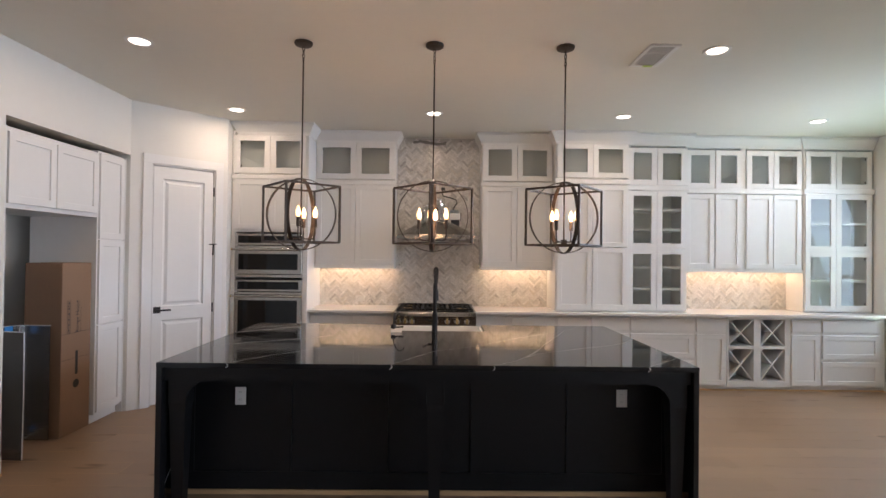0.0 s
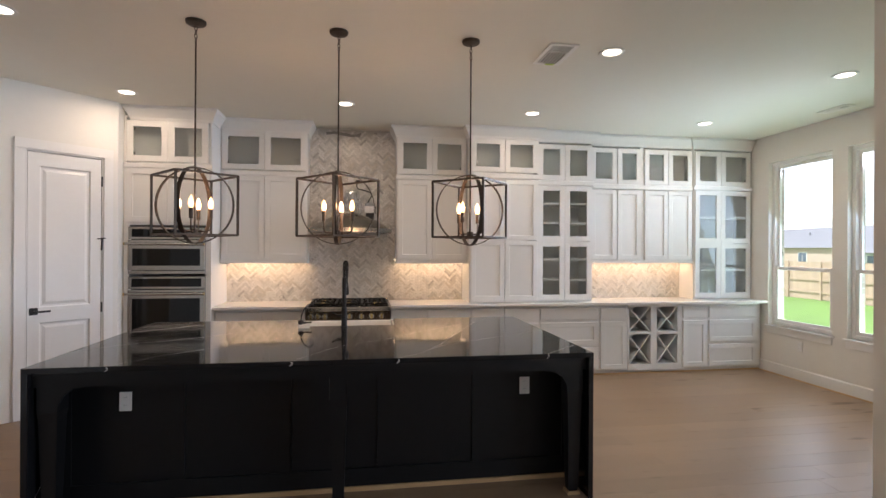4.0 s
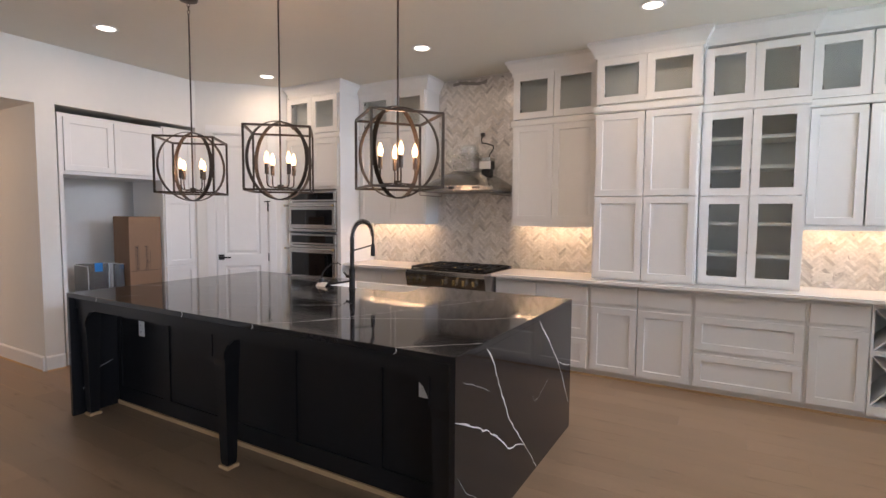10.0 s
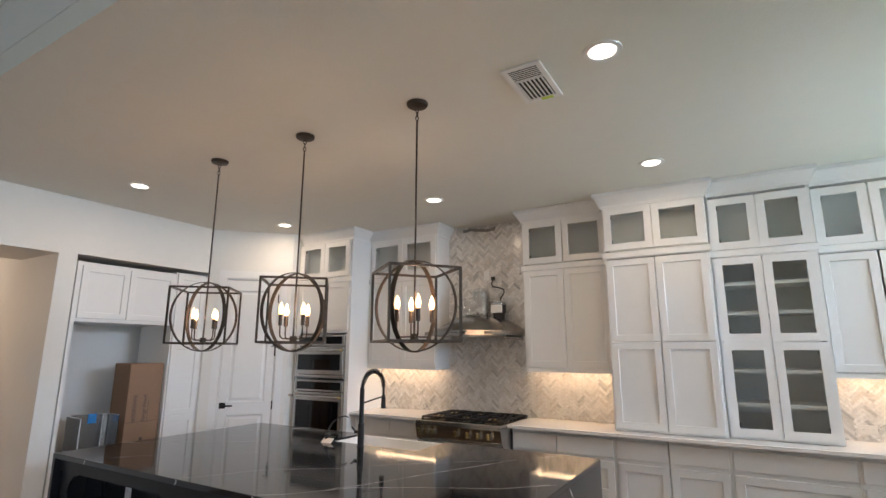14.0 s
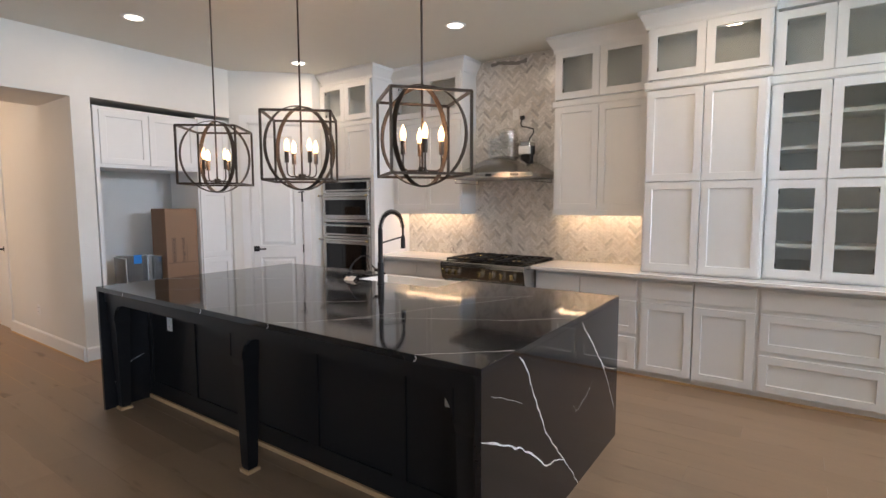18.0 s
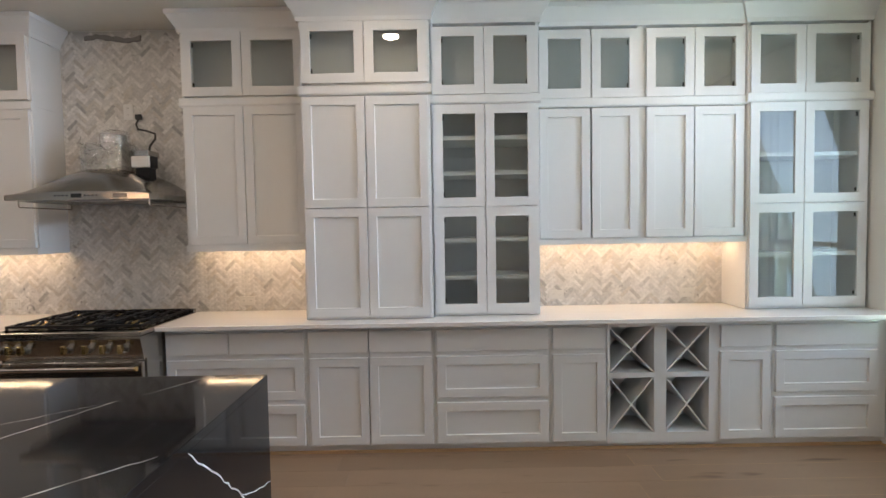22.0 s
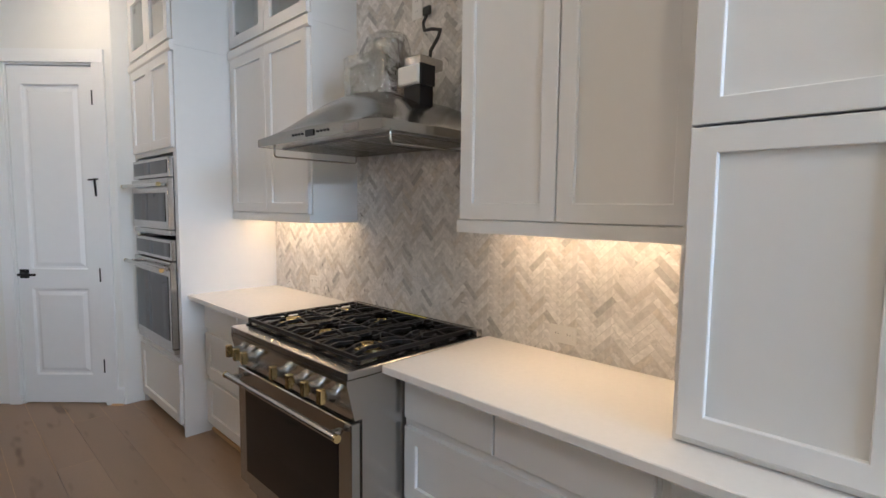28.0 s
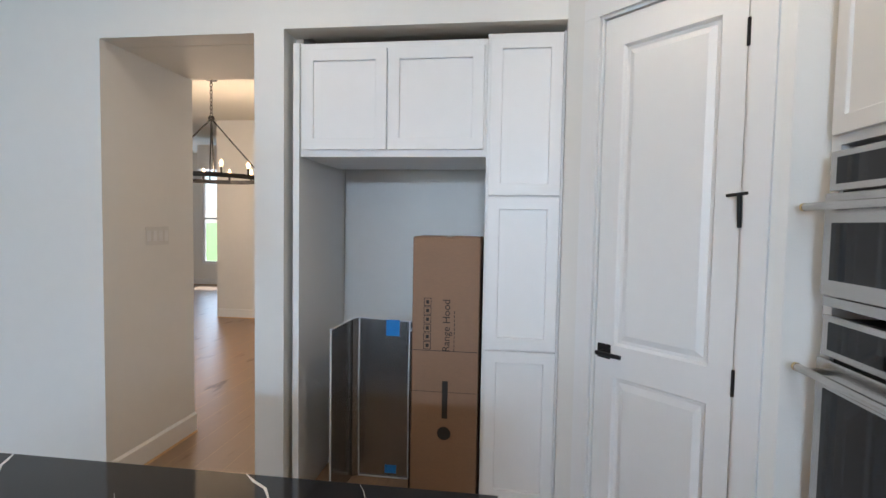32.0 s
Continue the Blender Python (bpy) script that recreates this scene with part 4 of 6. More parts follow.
TM = Matrix.Translation((0, 0, IZ + 0.0006))
TOP_VEINS = (
    ([(0.155, 3.334), (0.285, 3.552), (0.405, 3.747), (0.725, 3.965), (0.98, 4.25), (1.404, 4.617), (1.50, 4.70)], 0.0024),
    ([(1.60, 4.80), (1.67, 4.90), (1.732, 5.006)], 0.0020),
    ([(0.765, 3.334), (0.895, 3.437), (0.975, 3.545), (1.092, 3.69), (1.381, 3.868), (1.723, 4.045), (1.955, 4.27)], 0.0032),
    ([(0.975, 3.545), (1.097, 3.765), (1.24, 4.096), (1.406, 4.446), (1.542, 4.735)], 0.0028),
    ([(1.69, 3.334), (1.80, 3.43), (1.985, 3.600)], 0.0036),
    ([(-0.81, 3.334), (-0.642, 3.562), (-0.313, 3.866), (-0.05, 4.05)], 0.0018),
    ([(-1.219, 3.745), (-1.235, 3.80), (-1.16, 3.83), (-0.952, 4.012), (-0.781, 4.091), (-0.578, 4.207), (-0.40, 4.36)], 0.0042),
    ([(-1.219, 4.44), (-1.165, 4.515), (-1.025, 4.602), (-0.817, 4.793), (-0.626, 4.968), (-0.56, 5.04)], 0.0042),
    ([(-1.215, 4.722), (-1.058, 4.806), (-0.906, 4.915), (-0.804, 5.029)], 0.0011),
    ([(-1.092, 4.197), (-0.929, 4.31), (-0.797, 4.399), (-0.66, 4.46), (-0.592, 4.503)], 0.0012),
    ([(-0.64, 4.47), (-0.52, 4.61), (-0.38, 4.70)], 0.0010),
)
for k, (pts, w) in enumerate(TOP_VEINS):
    vein(worktop, [(max(x, IX0 + 0.003), y) for x, y in pts], w, TM, k, 0.0045)
# slab by the walkway: flat coordinates (y, z)
SM = Matrix(((0, 0, 1, IX1 + 0.0006), (1, 0, 0, 0), (0, 1, 0, 0), (0, 0, 0, 1)))
SIDE_VEINS = (
    ([(3.632, 0.880), (3.70, 0.815), (3.779, 0.673), (3.915, 0.455), (4.145, 0.225), (4.355, 0.004)], 0.0046),
    ([(3.335, 0.640), (3.545, 0.546), (3.73, 0.44), (3.93, 0.29), (4.05, 0.262), (4.15, 0.225)], 0.0050),
    ([(4.364, 0.880), (4.512, 0.75), (4.73, 0.552), (4.87, 0.385), (5.0, 0.185)], 0.0042),
    ([(4.73, 0.552), (4.85, 0.50), (5.035, 0.448)], 0.0030),
    ([(3.36, 0.39), (3.44, 0.29), (3.56, 0.20)], 0.0012),
    ([(3.40, 0.79), (3.569, 0.722), (3.663, 0.675)], 0.0011),
    ([(4.26, 0.47), (4.30, 0.42), (4.42, 0.44), (4.56, 0.50)], 0.0010),
)
for k, (pts, w) in enumerate(SIDE_VEINS):
    vein(sides[1], pts, w, SM, 20 + k, 0.006)
# veins that turn down over the front edge
FM = Matrix(((1, 0, 0, 0), (0, 0, -1, IY0 - 0.0006), (0, 1, 0, 0), (0, 0, 0, 1)))
for k, x in enumerate((-0.81, 0.155, 0.765, 1.69)):
    vein(worktop, [(x, IZ - 0.002), (x + 0.008, IZ - 0.013), (x + 0.004, IZ - 0.021), (x - 0.008, IZ - 0.029)], 0.003, FM, 60 + k, 0.001)
LM = Matrix(((0, 0, 1, IX0 + 0.0306), (1, 0, 0, 0), (0, 1, 0, 0), (0, 0, 0, 1)))
vein(sides[0], [(3.40, 0.18), (3.50, 0.30), (3.62, 0.36)], 0.003, LM, 40)

# dishwasher
dw = thing("dishwasher", pose(-0.64, IY1 - 0.028, 0.08), "black-fronted dishwasher with a steel bar handle", "dishwasher")
part("door", B((0.0, 0.61, 0.0, 0.022, 0.0, 0.785), bevel=0.002), BLACK, dw)
bm = bmesh.new()
rod(bm, (0.03, 0.062, 0.72), (0.58, 0.062, 0.72), 0.013, 14)
hb = part("handle", bm, STEEL, dw, "steel bar handle", smooth=True)
for x in (0.02, 0.59):
    bm = bmesh.new()
    rod(bm, (x - 0.011, 0.062, 0.72), (x + 0.011, 0.062, 0.72), 0.015, 14)
    part("end_cap", bm, BRASS, hb, "brass end cap", smooth=True)
for x in (0.08, 0.53):
    part("bracket", B((x - 0.01, x + 0.01, 0.0225, 0.055, 0.712, 0.728)), STEEL, hb)

# farmhouse sink
sk = thing("kitchen_sink", pose(0, 0, 0), "white apron-front farmhouse sink", "sink")
a, b, y0, y1, zt, zb, t = SX0 + 0.004, SX1 - 0.004, SY0 - 0.015, IY1 + 0.02, IZ - 0.012, 0.65, 0.022
each("basin_wall", [(a, b, y0 + 0.02, y0 + 0.02 + t, zb, IZ - 0.031), (a, a + t, y0 + 0.02 + t, y1 - t, zb, zt), (b - t, b, y0 + 0.02 + t, y1 - t, zb, zt)], PORCELAIN, sk, bevel=0.004)
part("apron_front", B((a, b, y1 - t, y1, zb - 0.01, zt), bevel=0.007), PORCELAIN, sk, "white rounded apron front")
part("basin_floor", B((a + t, b - t, y0 + 0.02 + t, y1 - t, zb, zb + 0.02)), PORCELAIN, sk)
bm = bmesh.new()
lathe(bm, [(0.0, 0.0), (0.045, 0.0), (0.045, 0.003), (0.03, 0.004), (0.0, 0.002)], (0.43, 4.86, zb + 0.0205))
part("drain", bm, STEEL, sk, smooth=True)

# spring faucet
fc = thing("faucet", pose(0.408, 4.565, IZ), "matte black spring pull-down faucet", "faucet")
bm = bmesh.new()
lathe(bm, [(0.0, 0), (0.028, 0), (0.028, 0.006), (0.0235, 0.012), (0.0225, 0.16), (0.017, 0.165), (0.0, 0.165)])
part("base", bm, MATTE_BLACK, fc, smooth=True)
bm = bmesh.new()
rod(bm, (0, 0, 0.16), (0, 0, 0.405), 0.017, 14)
part("riser", bm, MATTE_BLACK, fc, smooth=True)
R = 0.122
arc = [Vector((R * (1 - math.cos(k * math.pi / 24)) * 0.05, R * (1 - math.cos(k * math.pi / 24)) * 0.9987, 0.405 + R * math.sin(k * math.pi / 24))) for k in range(25)]
bm = bmesh.new()
tube(bm, arc, 0.009)
part("hose", bm, MATTE_BLACK, fc, smooth=True)
bm = bmesh.new()
coil = []
for i in range(22 * 10 + 1):
    s = i / (22 * 10) * 24
    k = min(int(s), 23)
    p, dd = arc[k].lerp(arc[k + 1], s - k), (arc[k + 1] - arc[k]).normalized()
    side = Vector((0.9987, -0.05, 0))
    upv = side.cross(dd)
    an = i * math.tau / 10
    coil.append(p + 0.0165 * (math.cos(an) * side + math.sin(an) * upv))
tube(bm, coil, 0.0032, 5)
part("spring", bm, MATTE_BLACK, fc, "black coiled spring", smooth=True)
end = arc[-1]
bm = bmesh.new()
rod(bm, end, end + Vector((0, 0, -0.075)), 0.008, 12)
rod(bm, end + Vector((0, 0, -0.075)), end + Vector((0, 0, -0.16)), 0.016, 14, 0.019)
part("spray_head", bm, MATTE_BLACK, fc, smooth=True)
bm = bmesh.new()
rod(bm, (0, 0, 0.30), (end.x, end.y, 0.335), 0.006, 10)
rod(bm, (0, 0, 0.285), (0, 0, 0.315), 0.016, 12)
rod(bm, (end.x, end.y, 0.325), (end.x, end.y, 0.345), 0.014, 12)
part("support_arm", bm, MATTE_BLACK, fc, smooth=True)
bm = bmesh.new()
rod(bm, (-0.015, 0, 0.10), (-0.055, 0, 0.10), 0.012, 12)
rod(bm, (-0.05, 0, 0.10), (-0.10, 0.02, 0.125), 0.006, 10)
part("lever", bm, MATTE_BLACK, fc, smooth=True)

# filtered-water tap with its tag
tp = thing("water_tap", pose(0.06, 4.595, IZ), "small black filtered-water tap with a paper tag", "tap")
bm = bmesh.new()
lathe(bm, [(0, 0), (0.022, 0), (0.022, 0.05), (0.016, 0.06), (0.0, 0.06)])
part("base", bm, MATTE_BLACK, tp, smooth=True)
bm = bmesh.new()
tube(bm, [(0, 0, 0.055), (0.004, 0.008, 0.10), (0.02, 0.04, 0.145), (0.045, 0.08, 0.175), (0.07, 0.12, 0.18), (0.083, 0.14, 0.165)], 0.005)
part("spout", bm, MATTE_BLACK, tp, smooth=True)
bm = bmesh.new()
rod(bm, (0, 0, 0.035), (0.085, -0.005, 0.042), 0.007, 10)
part("lever", bm, MATTE_BLACK, tp, smooth=True)
bm = B((-0.02, 0.075, -0.05, -0.046, 0.002, 0.05))
bmesh.ops.rotate(bm, verts=bm.verts, matrix=Matrix.Rotation(radians(-50), 3, "X"), cent=(0, -0.05, 0.0))
part("tag", bm, PLASTIC, tp, "white paper tag with purple edge")

# ---- range ----
GRATE = mat("cast_iron", (0.005, 0.005, 0.0055), 0.5, 0.0, spec=0.25, vary=0.2, scale=20, bump=0.1, bump_scale=200)
RX0, RX1, RY = -0.062, 0.868, 6.00
RW = RX1 - RX0
rg = thing("gas_range", pose(RX0, RY, 0), "wide stainless gas range with six burners and brass knobs", "range")
part("body", B((0.004, RW - 0.004, 0.055, 0.70, 0.10, 0.885)), STEEL, rg)
part("kick_plate", B((0.01, RW - 0.01, 0.09, 0.10, 0.005, 0.0995)), STEEL, rg)
for x in (0.05, RW - 0.05):
    bm = bmesh.new()
    rod(bm, (x, 0.13, 0.0), (x, 0.13, 0.099), 0.02, 12)
    part("foot", bm, STEEL, rg)
bm = bmesh.new()
sweep_x(bm, [(0.02, 0.74), (0.055, 0.74), (0.054, 0.888), (-0.012, 0.888), (-0.012, 0.872)], 0, RW)
part("control_panel", bm, STEEL, rg)
part("cooktop", B((0.0, RW, -0.012, 0.70, 0.8885, 0.918), bevel=0.003), STEEL, rg)
part("oven_door", B((0.012, RW - 0.012, 0.012, 0.054, 0.17, 0.725), bevel=0.004), STEEL, rg, "steel oven door")
part("door_glass", B((0.09, RW - 0.09, 0.0095, 0.0115, 0.24, 0.63)), DARK_GLASS, rg, "dark oven window")
handle_bar(rg, 0.02, RW - 0.02, -0.045, 0.695, 0.014)
part("display", B((0.325, 0.415, 0.008, 0.0235, 0.792, 0.838)), DARK_GLASS, rg, "small dark display")
for x in (0.06, 0.135, 0.21, 0.475, 0.605, 0.715, 0.825):
    bm = bmesh.new()
    rod(bm, (x, 0.022, 0.812), (x, -0.004, 0.815), 0.030, 20)
    rod(bm, (x, -0.004, 0.815), (x, -0.034, 0.817), 0.0185, 20)
    kn = part("knob_base", bm, STEEL, rg, smooth=True)
    bm = bmesh.new()
    box(bm, x - 0.0125, x + 0.0125, -0.060, -0.0345, 0.790, 0.845, 0.003)
    part("knob", bm, BRASS, kn, "brass bar knob")
ENAMEL = mat("black_enamel", (0.003, 0.003, 0.0033), 0.2, spec=0.25, vary=0.1, scale=8)
part("burner_tray", B((0.024, RW - 0.024, 0.05, 0.660, 0.9185, 0.924)), ENAMEL, rg, "black burner tray")
for i in range(3):
    for j in range(2):
        bx, by = RW * (i + 0.5) / 3, 0.205 + 0.303 * j
        wide = j == 0 and i != 1
        r0, r1 = (0.040, 0.066) if wide else (0.020, 0.036)
        bm = bmesh.new()
        lathe(bm, [(0, 0), (r1 + 0.012, 0), (r1 + 0.010, 0.006), (0, 0.006)], (bx, by, 0.9245), 24)
        br = part("burner_base", bm, GRATE, rg, "black burner base", smooth=True)
        bm = bmesh.new()
        lathe(bm, [(r0, 0.0), (r1, 0.0), (r1, 0.009), (r1 - 0.006, 0.013), (r0 + 0.006, 0.011), (r0, 0.006)], (bx, by, 0.931), 24)
        part("burner_ring", bm, BRASS if (i, j) != (2, 1) else IRON, br, "brass burner ring", smooth=True)
        bm = bmesh.new()
        lathe(bm, [(0, 0), (r0 * 0.62, 0), (r0 * 0.62, 0.010), (r0 * 0.42, 0.014), (0.0, 0.014)], (bx, by, 0.931), 18)
        part("burner_cap", bm, BRASS if wide or (i, j) == (1, 0) else IRON, br, smooth=True)
for i in range(3):
    x0, x1 = 0.030 + (RW - 0.06) * i / 3 + 0.002, 0.030 + (RW - 0.06) * (i + 1) / 3 - 0.002
    zt = 0.960
    cx, hw = (x0 + x1) / 2, (x1 - x0) / 2
    grate = part("grate", B((x0, x0 + 0.013, 0.055, 0.655, zt - 0.024, zt - 0.008), (x1 - 0.013, x1, 0.055, 0.655, zt - 0.024, zt - 0.008),
                            *[(x0 + 0.013, x1 - 0.013, y, y + 0.013, zt - 0.024, zt - 0.008) for y in (0.055, 0.343, 0.642)], bevel=0.002), GRATE, rg, "black cast-iron grate")
    for y in (0.057, 0.345, 0.641):
        for x in (x0 + 0.001, x1 - 0.013):
            part("grate_foot", B((x, x + 0.012, y, y + 0.012, 0.9245, zt - 0.0245)), GRATE, grate)
    for cy, y0, y1 in ((0.205, 0.061, 0.349), (0.508, 0.349, 0.649)):
        for sx in (-1, 1):
            runs = ([(0.098, y0), (0.098, y0 + 0.05), (0.082, y0 + 0.075), (0.082, y1 - 0.075), (0.098, y1 - 0.05), (0.098, y1)],
                    [(0.046, y0), (0.046, y0 + 0.042), (0.030, y0 + 0.062), (0.024, cy - 0.048)],
                    [(0.046, y1), (0.046, y1 - 0.042), (0.030, y1 - 0.062), (0.024, cy + 0.048)],
                    [(hw - 0.008, cy), (0.082, cy), (0.048, cy)])
            for run in runs:
                bm = bmesh.new()
                last = len(run) - 1
                tube(bm, [(cx + sx * x, y, zt - (0.014 if k == 0 or (k == last and last == 5) else 0.004)) for k, (x, y) in enumerate(run)], 0.0088, 4)
                part("grate_finger", bm, GRATE, grate)
part("back_trim", B((0.0, RW, 0.665, 0.70, 0.9185, 0.948), bevel=0.003), STEEL, rg)
each("vent_slot", [(0.03 + 0.036 * k, 0.054 + 0.036 * k, 0.680, 0.692, 0.9482, 0.9488) for k in range(24)], DARK, rg)
part("energy_sticker", B((0.36, 0.60, 0.6655, 0.6795, 0.9482, 0.9492)), mat("yellow_sticker", (0.74, 0.66, 0.10), 0.5), rg, "yellow sticker")

# ---- hood ----
hd = thing("range_hood", pose(0.412, NORTH - 0.012, 1.752), "curved stainless range hood without its chimney cover", "range hood")
HW, HD = 0.466, 0.60
bm = bmesh.new()
cols = 24
rows = []
for i in range(cols + 1):
    s = i / cols * 2 - 1
    x = s * HW
    lip = 0.034 + 0.018 * (1 - s * s)
    topz = lip + 0.172 * max(0, 1 - abs(s) ** 2.0)
    front = [(x, -HD, 0.0), (x, -HD, lip)]
    back = []
    for q in (0.03, 0.08, 0.15, 0.24, 0.35, 0.48, 1.0):
        back.append((x, -HD + q * HD, lip + (topz - lip) * math.sin(min(1, q * 2.3) * math.pi / 2)))
    rows.append([bm.verts.new(p) for p in front + back + [(x, 0, 0.0)]])
for a, b in zip(rows, rows[1:]):
    for k in range(len(a)):
        j = (k + 1) % len(a)
        if j == 0:
            continue
        bm.faces.new((a[k], a[j], b[j], b[k]))
bm.faces.new(rows[0]), bm.faces.new(rows[-1][::-1])
part("canopy", bm, HOOD_STEEL, hd, "brushed steel arched canopy", smooth=True)
under = part("underside", B((-HW + 0.004, HW - 0.004, -HD + 0.004, -0.004, 0.001, 0.012)), STEEL, hd)
for x in (-0.285, 0.0, 0.285):
    f_ = B((x - 0.137, x + 0.137, -0.50, -0.07, -0.004, 0.0005))
    part("grease_filter", f_, FILTER, under, "ribbed steel grease filter")
    each("filter_rib", [(x - 0.13, x + 0.13, -0.494 + 0.026 * k, -0.482 + 0.026 * k, -0.009, -0.0042) for k in range(17)], STEEL, under)
part("label_plate", B((0.235, 0.325, -HD - 0.002, -HD - 0.0005, 0.010, 0.034)), FILTER, hd, "small grey label plate")
for x in (-0.137, -0.112, -0.087, -0.062, 0.055, 0.08, 0.105, 0.13):
    bm = bmesh.new()
    rod(bm, (x, -HD - 0.0005, 0.026), (x, -HD - 0.004, 0.026), 0.005, 10)
    part("button", bm, DARK, hd, "dark button")
part("display", B((-0.035, 0.03, -HD - 0.003, -HD - 0.0005, 0.012, 0.038)), DARK_GLASS, hd, "dark display")
for x in (-0.43, 0.43):
    bm = bmesh.new()
    tube(bm, [(x, -0.535, 0.0), (x, -0.535, -0.034), (x, -0.527, -0.042), (x, -0.07, -0.042), (x, -0.062, -0.034), (x, -0.062, 0.0)], 0.0045)
    part("guard_rail", bm, STEEL, hd, "thin steel rail", smooth=True)
blower = part("blower_box", B((-0.155, 0.095, -0.30, -0.12, 0.205, 0.375), bevel=0.008), HOOD_STEEL, hd, "grey metal blower housing")
bm = bmesh.new()
lathe(bm, [(0.0, 0.0), (0.088, 0.0), (0.088, 0.055), (0.074, 0.062), (0.074, 0.10), (0.066, 0.105), (0.0, 0.105)], (0.0, -0.19, 0.3755), 24)
part("blower_outlet", bm, HOOD_STEEL, blower, "round steel duct collar", smooth=True)
rnd = random.Random(8)
bm = bmesh.new()
bmesh.ops.create_cube(bm, size=1.0, matrix=Matrix.Translation((-0.025, -0.212, 0.315)) @ Matrix.Diagonal((0.285, 0.215, 0.185, 1)))
bmesh.ops.subdivide_edges(bm, edges=bm.edges, cuts=5, use_grid_fill=True)
for v in bm.verts:
    v.co += Vector((rnd.uniform(-1, 1), rnd.uniform(-1, 1), rnd.uniform(-1, 1))) * 0.0055
WRAP = film("crinkled_wrap", (0.93, 0.93, 0.92), 0.62)
part("plastic_wrap", bm, WRAP, hd, "crinkled clear plastic round the blower")
bm = bmesh.new()
lathe(bm, [(0.105, 0.0), (0.098, 0.05), (0.092, 0.085), (0.06, 0.105), (0.0, 0.11)], (0.0, -0.19, 0.408), 16)
for v in bm.verts:
    v.co += Vector((rnd.uniform(-1, 1), rnd.uniform(-1, 1), rnd.uniform(-1, 1))) * 0.005
part("plastic_hood", bm, WRAP, hd, "loose clear plastic over the duct collar")
part("control_box", B((0.155, 0.285, -0.27, -0.17, 0.240, 0.318), bevel=0.006), OUTLET, hd, "white control box")
part("box_bracket", B((0.175, 0.275, -0.25, -0.17, 0.130, 0.239), bevel=0.002), MATTE_BLACK, hd, "dark bracket")
part("terminal_box", B((0.165, 0.265, -0.24, -0.10, 0.319, 0.365), bevel=0.004), STEEL, hd)
part("mount_plate", B((0.2855, 0.295, -0.26, -0.18, 0.235, 0.32)), MATTE_BLACK, hd, "dark mounting plate")
bm = bmesh.new()
tube(bm, [(0.20, -0.12, 0.358), (0.215, -0.13, 0.41), (0.25, -0.12, 0.46), (0.235, -0.09, 0.505), (0.15, -0.06, 0.535), (0.08, -0.04, 0.55), (0.06, -0.03, 0.59), (0.075, -0.012, 0.64)], 0.0075)
part("power_cable", bm, DARK, hd, "black power cable", smooth=True)
bm = B((0.05, 0.10, -0.028, -0.012, 0.625, 0.665), bevel=0.004)
part("plug", bm, DARK, hd, "black plug")

